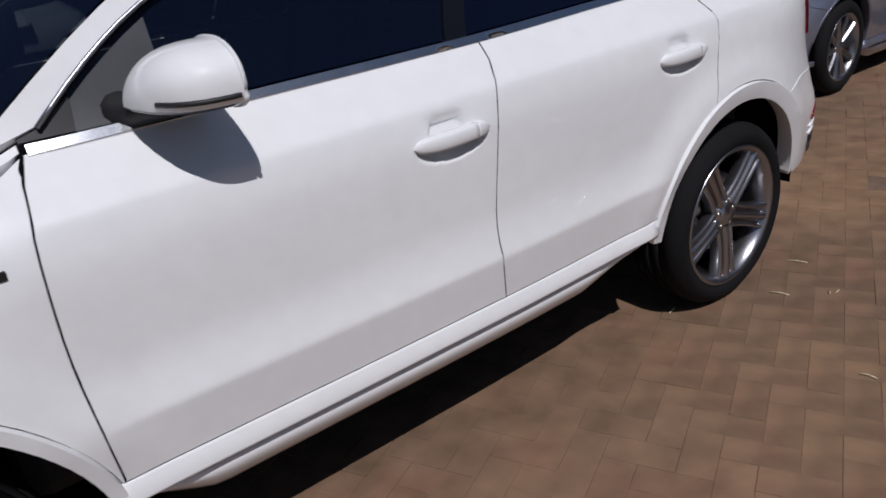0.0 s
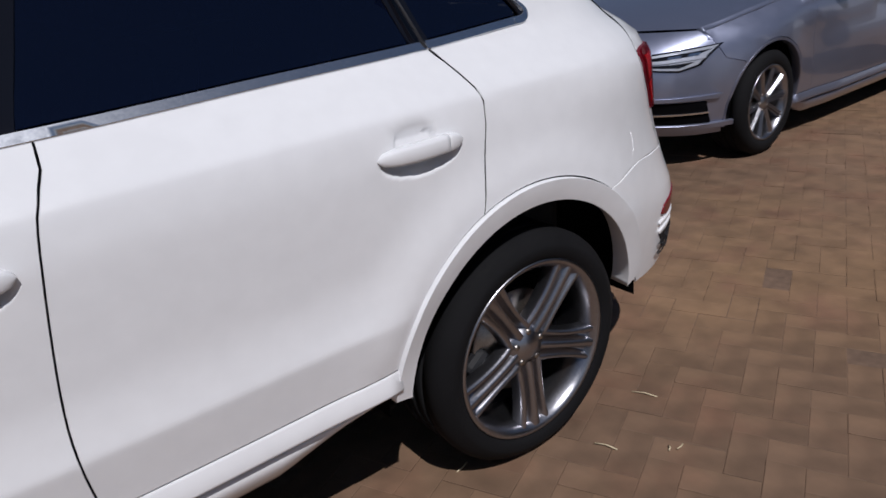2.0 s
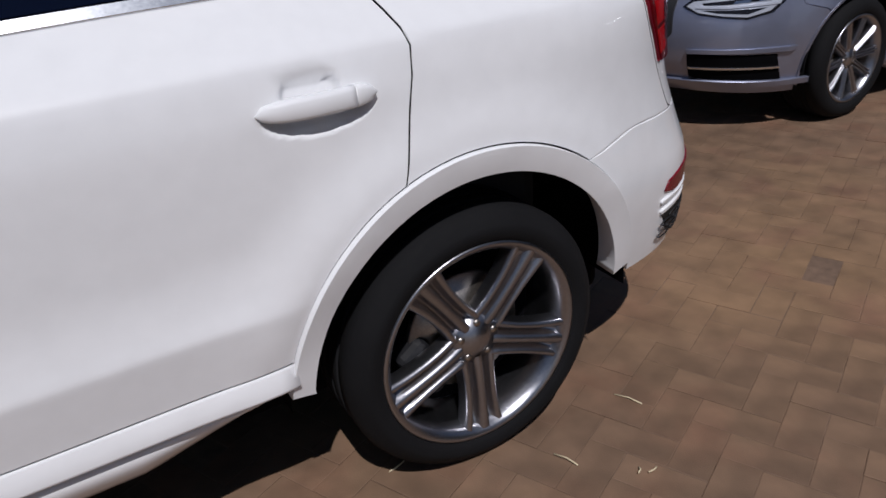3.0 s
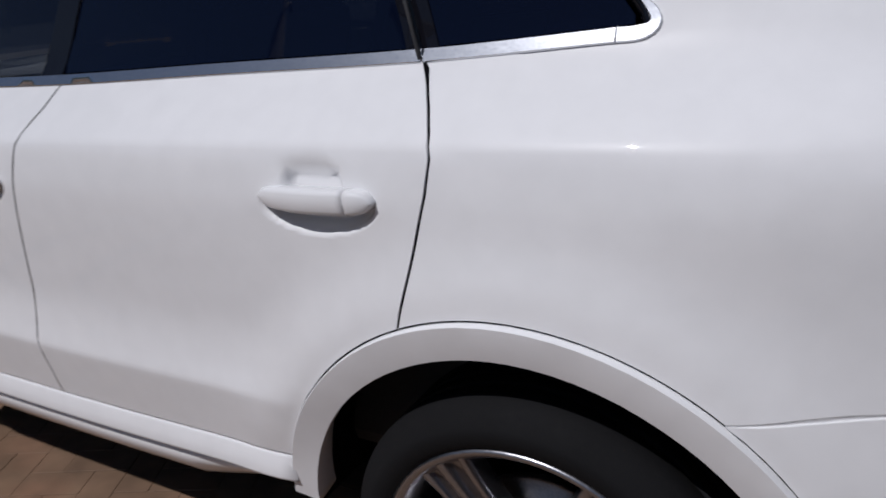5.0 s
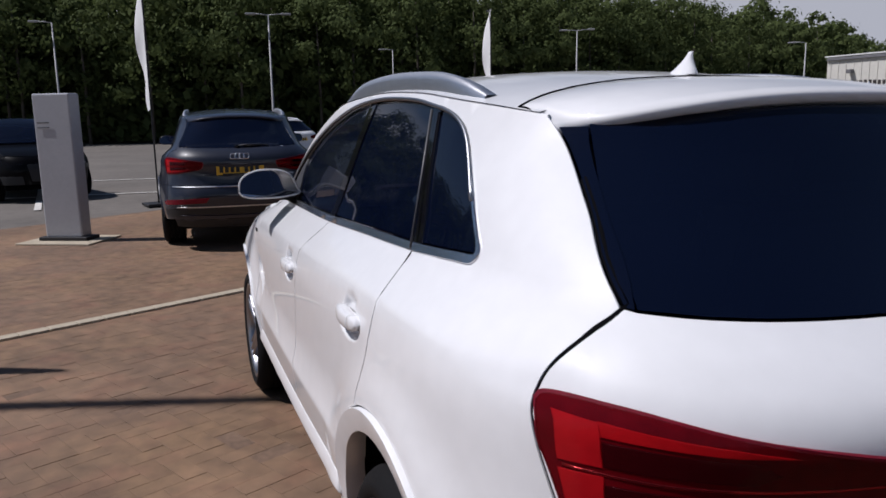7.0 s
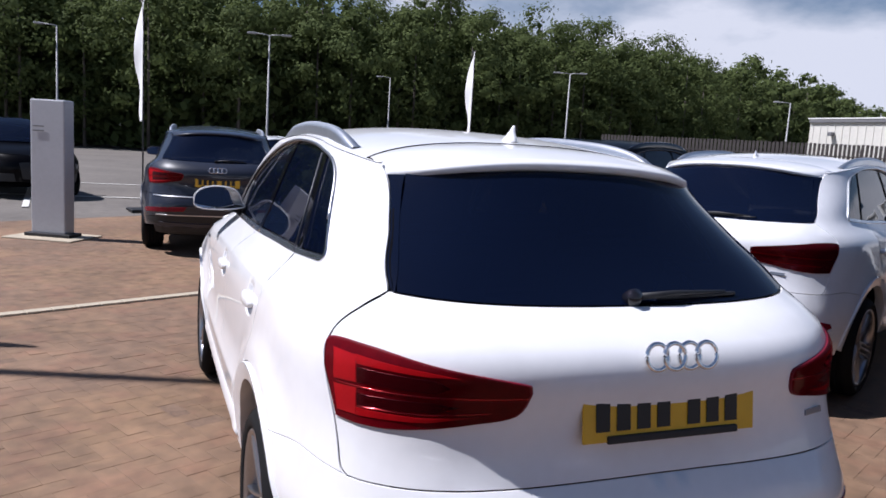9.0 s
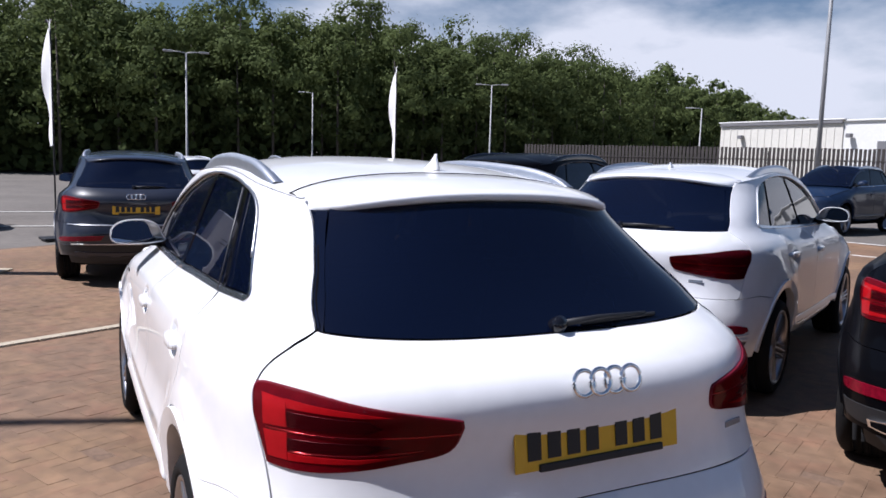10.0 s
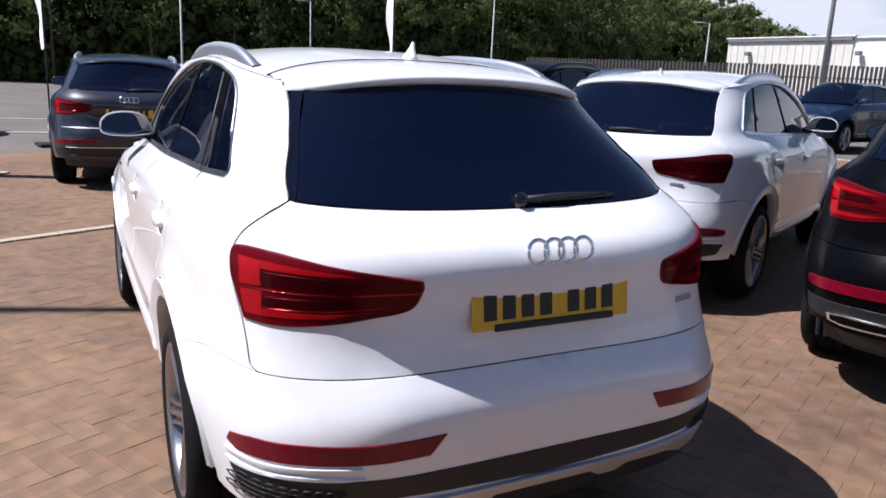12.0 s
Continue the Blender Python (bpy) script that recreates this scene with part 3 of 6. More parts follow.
    a0 = math.degrees(math.atan2(bs[-1][1] - r, bs[-1][0]))
    outline = ws + roofline[1:] + gate_line + curve_through(bs, 0.04) + arc(0, r, ar, a0, ga, 24) + rear_gap[::-1] + belt_line(xc, dlo_rear[0][0]) + dlo_rear + top_pts[1:]
    add("body_side", outline, step=0.028 if s.get("detail") else min(step, 0.04), extra=shoulder)
    # front wing
    fs = s["front_seam"]
    fa0, fa1 = math.degrees(math.asin(min(1, (zb - r) / ar))), math.degrees(math.atan2(fs[-1][1] - r, fs[-1][0] - wb))
    outline = [(x, hood_edge(x)) for x in np.linspace(cowl[0], fs[0][0], 16)] + fs + arc(wb, r, ar, fa1, 180 - fa0, 24) + front_gap[::-1]
    outline = [(front_gap[0][0], front_gap[0][1])] + outline
    add("front_wing", outline)
    inner = [(x, hood_edge(x) - 0.012) for x in np.linspace(cowl[0] + 0.02, fs[0][0], 10)] + [tuple(q) for q in fs]
    both_sides("inner_wing", tube([tuple(v) for v in h.side(np.array([q[0] for q in inner]), np.array([q[1] for q in inner]), -0.030)], 0.026, 8), body, car)
    # bars behind the gaps; the black ones stand in for the shade inside
    def seal(points, surf=h.side, mirror=True, mat=LINER, deep=-0.014, thick=0.0095):
        u, v = np.array([q[0] for q in points]), np.array([q[1] for q in points])
        line = tube([tuple(q) for q in surf(u, v, deep)], thick, 6)
        both_sides("seal", line, mat, car) if mirror else part("seal", line, mat, car)
    if s.get("detail"):
        for pts in (front_gap, mids, rear_gap, gate_line[4:], sill_line(front_gap[-1][0], arch_in[-1][0]), arc(0, r, ar, 175, 8, 40), arc(wb, r, ar, 175, 8, 40)):
            seal(pts)
        # a second black bar just below the skin, painting the door gaps' shade
        for pts in (front_gap, mids, rear_gap, gate_line[4:]):
            seal(pts, deep=-0.0042, thick=0.0034)
        seal(curve_through(bs, 0.04), mat=body, deep=-0.0115)
    # sill
    e0, e1 = arch_in[-1][0] - 0.004, wb - arc(0, r, ar, 0, 1, 1)[0][0] + 0.02

    def sill_loft(section, a, b, n=44):
        """Sections of (out, down) from the seam line, swept along the sill; taper lifts the lower ones near both ends."""
        verts, m = [], len(section)
        for x in np.linspace(a, b, n + 1):
            y_, z_ = float(h.side(x, sill(x))[1]), float(sill(x))
            k = min(1.0, max(0.0, (x - a) / 0.30)) ** 0.8 * min(1.0, max(0.0, (b - x) / 0.16)) ** 0.8
            for o_, dn, ends in section:
                q = 1 - (1 - k) * ends
                verts.append((x, y_ + o_ - 0.012 * (1 - k) * ends, z_ - dn * q))
        faces = [(i_ * m + q, i_ * m + q + 1, (i_ + 1) * m + q + 1, (i_ + 1) * m + q) for i_ in range(n) for q in range(m - 1)]
        return verts, faces + [tuple(range(m))[::-1], tuple(n * m + q for q in range(m))]
    both_sides("sill", sill_loft([(-0.04, 0.002, 0), (-0.003, 0.0022, 0), (-0.001, 0.0035, 0), (0.001, 0.008, 0), (0.006, 0.028, 0), (0.010, 0.047, 0), (0.0095, 0.051, 0), (0.006, 0.055, 0), (-0.014, 0.064, 0), (-0.030, 0.071, 0), (-0.05, 0.078, 0)], e0, e1), body, car)
    both_sides("sill_blade", sill_loft([(-0.05, 0.069, 0), (-0.022, 0.0705, 0.1), (-0.012, 0.0725, 0.2), (-0.008, 0.078, 0.25), (-0.013, 0.102, 0.4), (-0.034, 0.134, 0.5), (-0.050, 0.152, 0.5), (-0.062, 0.157, 0.5), (-0.10, 0.157, 0.5)], e0 + 0.01, e1 - 0.05), body, car)
    # wheel arch lips
    for cx in (0.0, wb):
        lo_a = math.degrees(math.asin((float(sill(0.45)) - 0.085 - r) / ar))
        lip_ = s["lip"] if cx == 0 or not s.get("detail") else 0.036
        inner, outer = arc(cx, r, ar - lip_, lo_a - 1, 182 - lo_a, 40), arc(cx, r, ar, 180 - lo_a, lo_a, 40)
        add("arch_trim", inner + outer, off=s.get("trim_off", 0.011), gap=0.0025, depth=0.06, mat=s.get("arch_paint", body), step=0.03)
        ring = arc(cx, r, ar - 0.012, -2, 182, 20)
        verts = [(x, y, z) for y in (s["wheel_y"] - 0.045, 0.42) for x, z in ring]
        m = len(ring)
        faces = [(i, i + 1, m + i + 1, m + i) for i in range(m - 1)] + [tuple(range(m, 2 * m))]
        both_sides("wheel_well", (verts, faces), LINER, car)
    # glass, frames and bright trim of the side windows
    lower = lambda a, b: [(x, float(belt(x)) + 0.014) for x in np.linspace(a, b, 10)]
    topf = table(*sorted([(p[0], p[1] - 0.012) for p in dlo_top]))
    xf = dlo_top[-1][0]
    cut = s["c_gap_glass"]
    def pane(name, a0_, a1_, b0_, b1_, mat, label=""):
        lo_ = lower(a0_, a1_)
        hi_ = [(x, float(topf(x))) for x in np.linspace(b1_, b0_, 14)]
        add(name, lo_ + hi_, label, mat=mat, off=-0.012, gap=0.0, depth=0.004, step=0.08)
    bl_ = s.get("b_lean", 0.035)
    pane("front_side_window", xb[0] + 0.035, xf - 0.10, xb[0] + 0.035 - bl_, xf - 0.06, CLEAR_GLASS if s.get("detail") else DARK_GLASS, "tinted front side window")
    pane("rear_side_window", cut[0] + 0.03, xb[0] - 0.035, cut[1] + 0.03, xb[0] - 0.035 - bl_, DARK_GLASS, "dark privacy glass window")
    add("quarter_window", lower(dlo_rear[0][0] + 0.02, cut[0] - 0.02) + [(cut[1] - 0.02, float(topf(cut[1] - 0.02)))] + [(p[0] + 0.014, p[1] - 0.006) for p in dlo_rear[::-1][1:-2]], "dark privacy glass window", mat=DARK_GLASS, off=-0.012, gap=0.0, depth=0.004, step=0.08)
    if s.get("detail"):
        sail_z = lambda x: float(belt(x)) + 0.014
        add("sail_panel", [(xf - 0.06, sail_z(xf - 0.06)), (xf - 0.25, sail_z(xf - 0.25)), (xf - 0.25, float(topf(xf - 0.25)) - 0.012)] + [(x, float(topf(x)) - 0.012) for x in np.linspace(xf - 0.2, xf - 0.07, 4)], "grey mirror base panel", mat=SAIL, off=-0.004, gap=0.0, depth=0.012)
        add("corner_seal", [(1.99, 1.127), (2.098, 1.1262), (2.098, 1.137), (2.058, 1.149), (1.99, 1.19)], mat=PLASTIC, off=-0.007, gap=0.0, depth=0.01)
        add("pillar_base", [(2.102, 1.112), (2.124, 1.103), (2.186, 1.083), (2.234, 1.073), (2.234, 1.087), (2.186, 1.101), (2.124, 1.1205), (2.102, 1.128)], gap=0.0008, off=-0.0005)
    frame_out = belt_line(xf - 0.02, dlo_rear[0][0]) + dlo_rear + top_pts[1:]
    if not s.get("detail"):
        add("window_frame", frame_out, "gloss black window frame", mat=GLOSS_BLACK, off=-0.022, gap=0.0, depth=0.01, step=0.09)
    else:
        for (p0, p1, wdt) in (((xb[0], float(belt(xb[0]))), (xb[0] - bl_, float(topf(xb[0] - bl_))), 0.036), ((cut[0], float(belt(cut[0]))), (cut[1], float(topf(cut[1]))), 0.030)):
            add("window_pillar", [(p0[0] - wdt, p0[1]), (p0[0] + wdt, p0[1]), (p1[0] + wdt, p1[1] + 0.01), (p1[0] - wdt, p1[1] + 0.01)], mat=GLOSS_BLACK, off=-0.008, gap=0.001, depth=0.02)
        both_sides("inner_frame", tube([tuple(v) for v in h.side(np.array([p[0] for p in frame_out]), np.array([p[1] for p in frame_out]), -0.014)], 0.013, 6), GLOSS_BLACK, car)
        c0 = h.side(np.array([cut[0], cut[1]]), np.array([float(belt(cut[0])), float(topf(cut[1]))]), 0.004)
        both_sides("divider_strip", tube([tuple(c0[0]), tuple((c0[0] + c0[1]) / 2), tuple(c0[1])], 0.004, 6), SAIL, car)
    sx, sz = np.array([p[0] for p in frame_out]), np.array([p[1] for p in frame_out])
    strip = h.side(sx, sz, 0.004)
    x_end, x_cut = xf + (0.030 if s.get("detail") else -0.02), s["c_gap_top"]
    for a_, b_ in ((x_end, x_cut + 0.0015), (x_cut - 0.0015, dlo_rear[0][0] + (0.040 if s.get("detail") else 0.004))):
        xs_ = np.linspace(a_, b_, 22)
        band_ = [(x, float(belt(x)) - 0.004) for x in xs_] + [(x, float(belt(x)) + 0.015) for x in xs_[::-1]]
        add("belt_strip", band_, "satin aluminium window strip", mat=BELT_METAL, off=0.005, gap=0.0, depth=0.012)
    if s.get("detail"):
        bend_ = curve_through([(-0.1025, 1.1822), (-0.128, 1.1836), (-0.146, 1.189), (-0.152, 1.199), (-0.145, 1.2125), (-0.113, 1.243), (-0.036, 1.317), (0.03, 1.381)], 0.004)
        cl = np.array(bend_)
        tn = np.gradient(cl, axis=0)
        tn /= np.linalg.norm(tn, axis=1)[:, None]
        half_ = np.array([0.0095 - 0.0053 * min(1.0, max(0.0, (i - 7) / 13)) for i in range(len(cl))])[:, None]
        out_, in_ = cl + np.stack([tn[:, 1], -tn[:, 0]], 1) * half_, cl - np.stack([tn[:, 1], -tn[:, 0]], 1) * half_
        add("corner_trim", [tuple(p) for p in out_] + [tuple(p) for p in in_[::-1]], "satin aluminium trim round the window corner", mat=BELT_METAL, off=0.005, gap=0.0, depth=0.012, step=0.03)
    both_sides("window_surround", tube([tuple(v) for v in strip[11 + (8 if s.get("detail") else 0):]], 0.0055, 6), s.get("surround", SATIN_DARK if s.get("detail") else GLOSS_BLACK), car)
    # roof, screen and hood, each laid across the car
    def across(name, xs, half, centre, drop, mat, power=2.4, label="", n=20, close=0.03):
        verts, faces = [], []
        for x in xs:
            for j in range(n + 1):
                v = 2 * j / n - 1
                verts.append((x, v * half(x), centre(x) - drop * abs(v) ** power))
        for i in range(len(xs) - 1):
            for j in range(n):
                a = i * (n + 1) + j
                faces.append((a, a + 1, a + n + 2, a + n + 1) if xs[1] > xs[0] else (a + n + 1, a + n + 2, a + 1, a))
        return part(name, (verts, [f[::-1] for f in faces]), mat, car, label)
    yat = lambda x, z: float(h.side(x, z)[1])
    across("roof", list(np.linspace(xr + 0.02, wtop[0] + 0.01, 30)), lambda x: yat(x, roof_edge(x)) + 0.0045, lambda x: float(h.roof(x)), s["roof_drop"], s.get("roof_paint", body))
    fsx = s["front_seam"][0][0]
    bonnet_end = lambda v: s["hood_end"] - (s["hood_end"] - fsx) * abs(v) ** 2.2
    verts, faces, n = [], [], 24
    for i in range(27):
        for j in range(n + 1):
            v = 2 * j / n - 1
            x = cowl[0] + 0.03 + (bonnet_end(v) - cowl[0] - 0.03) * i / 26
            verts.append((x, v * (yat(x, hood_edge(x)) - 0.004), float(h.hood(x)) - s["hood_drop"] * abs(v) ** 2.4))
    faces = [(i * (n + 1) + j + 1, i * (n + 1) + j, (i + 1) * (n + 1) + j, (i + 1) * (n + 1) + j + 1) for i in range(26) for j in range(n)]
    part("bonnet", (verts, [f[::-1] for f in faces]), body, car)
    nose_line = []
    for v in np.linspace(-1, 1, 25):
        x = bonnet_end(v)
        nose_line.append((v * (yat(x, hood_edge(x)) - 0.004), float(h.hood(x)) - s["hood_drop"] * abs(v) ** 2.4 - 0.004))
    verts, faces, n = [], [], 16
    for i in range(13):
        t = i / 12
        ex, ez = ws[0][0] + (ws[-1][0] - ws[0][0]) * t, ws[0][1] + (ws[-1][1] - ws[0][1]) * t + 0.062 * math.sin(math.pi * t)
        hy = yat(ex, ez) - 0.012
        for j in range(n + 1):
            v = 2 * j / n - 1
            b = 1 - abs(v) ** 2.2
            verts.append((ex + s["screen_bow"] * b * (1 - t) + 0.06 * b, v * hy, ez + s["roof_drop"] * b * t + 0.015 * b))
    for i in range(12):
        for j in range(n):
            a = i * (n + 1) + j
            faces.append((a, a + 1, a + n + 2, a + n + 1))
    part("windscreen", (verts, faces), CLEAR_GLASS, car, "clear laminated windscreen")
    # tail: gate, glass, lamps, bumper
    g = s["tail"]
    B = h.back_at
    gl = g["glass"]   # (y, z) of lower and upper corners, and how far the edges bow
    low = [B(y, gl[0][1] - gl[2] * (1 - (y / gl[0][0]) ** 2)) for y in np.linspace(gl[0][0], -gl[0][0], 17)]
    high = [B(y, gl[1][1] + gl[3] * (1 - (y / gl[1][0]) ** 2)) for y in np.linspace(-gl[1][0], gl[1][0], 17)]
    def sheet(a, b, rows, off, thick=0.006):
        """A curved sheet between two lines of surface coordinates, with its thickness."""
        a, b = np.array(a), np.array(b)
        n, k = len(a), rows + 1
        uv = np.concatenate([a + (b - a) * i / rows for i in range(k)])
        top, low_ = h.back(uv[:, 0], uv[:, 1], off), h.back(uv[:, 0], uv[:, 1], off - thick)
        faces = [(i * n + j, i * n + j + 1, (i + 1) * n + j + 1, (i + 1) * n + j) for i in range(rows) for j in range(n - 1)]
        c = np.cross(top[faces[0][1]] - top[faces[0][0]], top[faces[0][3]] - top[faces[0][0]])
        faces = faces if np.dot(c, (-1, 0, 0.3)) > 0 else [f[::-1] for f in faces]
        m = len(top)
        rim = [i for i in range(n)] + [i * n + n - 1 for i in range(1, k)] + [rows * n + j for j in range(n - 2, -1, -1)] + [i * n for i in range(rows - 1, 0, -1)]
        edge_v = np.concatenate([top[rim], low_[rim]])
        q = len(rim)
        return np.concatenate([top, edge_v]), faces + [(m + i, m + (i + 1) % q, m + q + (i + 1) % q, m + q + i) for i in range(q)]
    part("rear_window", sheet(low, high[::-1], 10, -0.002), DARK_GLASS, car, "dark privacy glass rear window")
    inner_l = [B(gl[0][0] + 0.003 + (gl[1][0] - gl[0][0]) * q / 8, gl[0][1] + (gl[1][1] - 0.004 - gl[0][1]) * q / 8) for q in range(9)]
    outer_l = [h.back_at_x(gate[1][0] + (gate[0][0] - gate[1][0]) * q * 0.92 / 8 - 0.004, gate[1][1] + (gate[0][1] - gate[1][1]) * q * 0.92 / 8) for q in range(9)]
    both_sides("gate_finisher", sheet(inner_l, outer_l, 4, 0.001, 0.02), DARK_GLASS, car)
    edge = [h.back_at_x(x, z) for x, z in curve_through(gate[1:], 0.007)] + [B(y, z) for y, z in g["edge"]]
    bot = [B(y, g["bottom"] + g["bottom_rise"] * (y / g["edge"][-1][0]) ** 2) for y in np.linspace(g["edge"][-1][0], -g["edge"][-1][0], 21)]
    left = edge
    outline = left + bot[1:-1] + [(-u, z) for u, z in left[::-1]] + [(u, z - 0.001) for u, z in low[::-1]]
    part("tailgate", panel(outline, h.back, step=step, gap=0.002, depth=0.035, out_hint=(1.0, 0, 0.9)), body, car)
    lamp = [h.back_at_x(x, z) for x, z in g.get("lamp_outer", ())] + [B(y, z) for y, z in g["lamp"]]
    for sign in (1, -1):
        hub = new("tail_lamp")
        hub.parent = car
        tagged(hub, "red tail lamp with dark inner bars")
        fl = (lambda q: q) if sign > 0 else mirrored
        cen = np.mean(np.array(lamp), 0)
        loop = curve_through(lamp, 0.012, True)
        shrink = lambda k, d=0.0: [(cen[0] + (u - cen[0]) * k, cen[1] + (z - cen[1]) * k + d) for u, z in loop]
        part("housing", fl(panel(loop, h.back, step=0.018, gap=0.0, depth=0.02, off=0.0055, out_hint=(1.0, 0, 0.9))), s.get("lamp_housing", RED_HOUSING), hub)
        for nm, mt, pts in g["lamp_bars"]:
            part(nm, fl(panel([B(y, z) for y, z in pts], h.back, step=0.018, gap=0.0, depth=0.0005, off=0.0075, out_hint=(1.0, 0, 0.9))), mt, hub)
        part("lens", fl(panel(shrink(0.975), h.back, step=0.016, gap=0.0, depth=0.006, off=0.011, out_hint=(1.0, 0, 0.9))), LAMP_COVER, hub, "clear red lamp cover").visible_shadow = False
    # rear bumper
    z0 = g["low"]
    seam = [h.back_at_x(x, z) for x, z in bs]
    aa = math.degrees(math.atan2(bs[-1][1] - r, bs[-1][0]))
    arch_rear = [h.back_at_x(x, z) for x, z in arc(0, r, ar, aa, 180 + math.degrees(math.asin((r - z0 - 0.02) / ar)), 14)]
    floor = [B(y, z0 + 0.05 * (abs(y) / 0.8) ** 4) for y in np.linspace(0.74, -0.74, 15)]
    under = [B(y, z0 + 0.03 + 0.05 * (abs(y) / 0.8) ** 4) for y in np.linspace(0.77, -0.77, 15)] + [B(y, z0 - 0.075 + 0.03 * (abs(y) / 0.8) ** 4) for y in np.linspace(-0.74, 0.74, 15)]
    part("underside_panel", panel(under, h.back, step=0.06, gap=0.0, depth=0.03, off=-0.035, out_hint=(1.0, 0, 0.9)), PLASTIC, car)
    lower_edge = [B(y, z) for y, z in g["edge"]]
    leftb = lower_edge[::-1] + seam + arch_rear
    outline = [(u, z) for u, z in leftb] + floor + [(-u, z) for u, z in leftb[::-1]] + bot[::-1][1:-1]
    if s.get("detail"):
        seal(bot, h.back, False)
    part("rear_bumper", panel(outline, h.back, step=step, gap=0.0008, depth=0.04, out_hint=(1.0, 0, 0.9)), body, car)
    for nm, mt, pts, off in g["bumper_parts"]:
        loop = [B(y, z) for y, z in pts]
        sym = pts[0][0] * pts[-1][0] > 0 and min(q[0] for q in pts) > 0.02
        sh = panel(loop, h.back, step=0.04, gap=0.0, depth=0.02, off=off, out_hint=(1.0, 0, 0.9))
        if sym:
            both_sides(nm, sh, mt, car)
        else:
            part(nm, sh, mt, car)
    if s.get("detail"):
        for i in range(9):
            for j in range(4):
                y, z = 0.812 - 0.026 * i + 0.013 * (j % 2), 0.464 - 0.0155 * j - 0.001 * i
                cell = tube([tuple(h.back(*B(y + 0.0125 * math.cos(q), z + 0.0092 * math.sin(q)), 0.008)) for q in np.linspace(0, 2 * math.pi, 6, endpoint=False)], 0.0022, 5, True)
                both_sides("honeycomb_cell", cell, PLASTIC, car)
    # nose
    N = h.nose_at
    f = s["nose"]
    fseam = [h.nose_at_x(x, z) for x, z in fs]
    fa = [h.nose_at_x(x, z) for x, z in arc(wb, r, ar, fa1, -math.degrees(math.asin((r - z0) / ar)), 12)]
    topn = [N(y, z) for y, z in nose_line]
    leftn = fseam + fa
    outline = topn + leftn + [N(y, z0) for y in np.linspace(0.7, -0.7, 11)] + [(-u, z) for u, z in leftn[::-1]]
    part("front_bumper", panel(outline, h.nose, step=step, gap=0.002, depth=0.04, out_hint=(1.0, 0, 0.5)), body, car)
    for nm, mt, pts, off in f["parts"]:
        loop = [N(y, z) for y, z in pts]
        sh = panel(loop, h.nose, step=0.04, gap=0.0, depth=0.02, off=off, out_hint=(1.0, 0, 0.5))
        if min(q[0] for q in pts) > 0.02:
            both_sides(nm, sh, mt, car)
        else:
            part(nm, sh, mt, car)
    # underside, cabin and wheels
    part("floor_pan", rbox(wb + 1.05, 1.40, 0.10, 0.03, at=(wb / 2, 0, 0.27)), LINER, car)
    part("cabin_floor", rbox(2.6, 1.44, 0.5, 0.05, at=(1.0, 0, 0.62)), CABIN, car)
    part("dashboard", rbox(0.5, 1.4, 0.28, 0.09, at=(cowl[0] - 0.25, 0, 0.90)), CABIN, car)
    if s.get("detail"):
        for sx_, sy_ in ((1.15, 0.36), (1.15, -0.36), (0.35, 0.36), (0.35, -0.36)):
            seat(car, sx_, sy_, 0.62)
    for cx in (0.0, wb):
        for left_side in (True, False):
            wheel(car, cx, s["wheel_y"], r, s["rim"], s["tyre_w"], s["spokes"], left_side, s["twist"] if cx == 0 else s["twist"] + 23, s.get("arm", 1.0))
    for left_side in (True, False):
        mirror_unit(car, *s["mirror"], body, left_side)
    # handles
    for hx, hz in s["handles"]:
        y0 = float(h.base_width(hx, hz))
        grip = table((-0.124, 0.0), (-0.112, 0.014), (-0.07, 0.020), (0.03, 0.020), (0.09, 0.017), (0.118, 0.011), (0.126, 0.0))
        out = table((-0.124, 0.000), (-0.09, 0.009), (0.0, 0.014), (0.07, 0.008), (0.126, -0.008))

        def grip_piece(a_, b_, n=14, m=14):
            verts, faces = [], []
            for i in range(n + 1):
                u = a_ + (b_ - a_) * i / n
                hh = max(0.0015, float(grip(u)))
                for q in range(m):
                    w = 2 * math.pi * q / m
                    cy, cz = math.cos(w), math.sin(w)
                    verts.append((hx + 0.9 * u, y0 + float(out(u)) + (0.012 if cy > 0 else 0.030) * math.copysign(abs(cy) ** 0.7, cy), hz - 0.05 * u * 0.4 + hh * math.copysign(abs(cz) ** 0.6, cz)))
            for i in range(n):
                for q in range(m):
                    faces.append((i * m + q, i * m + (q + 1) % m, (i + 1) * m + (q + 1) % m, (i + 1) * m + q))
            faces += [tuple(range(m))[::-1], tuple(n * m + q for q in range(m))]
            return verts, faces
        both_sides("door_handle", grip_piece(-0.0745, 0.126), s.get("handle_paint", body), car)
        both_sides("key_cover", grip_piece(-0.124, -0.0775, 7), s.get("handle_paint", body), car)
    # roof rails
    if s.get("rails"):
        xa, xz = s["rails"]
        verts, faces, n = [], [], 26
        for i in range(n + 1):
            t = i / n
            x = xa + (xz - xa) * t
            rise = 0.052 * (1 - abs(2 * t - 1) ** 6) * (1 - 0.25 * t) + 0.004
            yb, zb_ = yat(x, roof_edge(x)) - 0.040, roof_edge(x)
            for dy, dz in ((0.018, -0.02), (0.019, rise * 0.55), (0.012, rise * 0.92), (0.0, rise), (-0.012, rise * 0.92), (-0.019, rise * 0.5), (-0.020, -0.01)):
                verts.append((x, yb + dy, zb_ + 0.010 + dz))
        faces = [(i * 7 + q, i * 7 + q + 1, (i + 1) * 7 + q + 1, (i + 1) * 7 + q) for i in range(n) for q in range(6)]
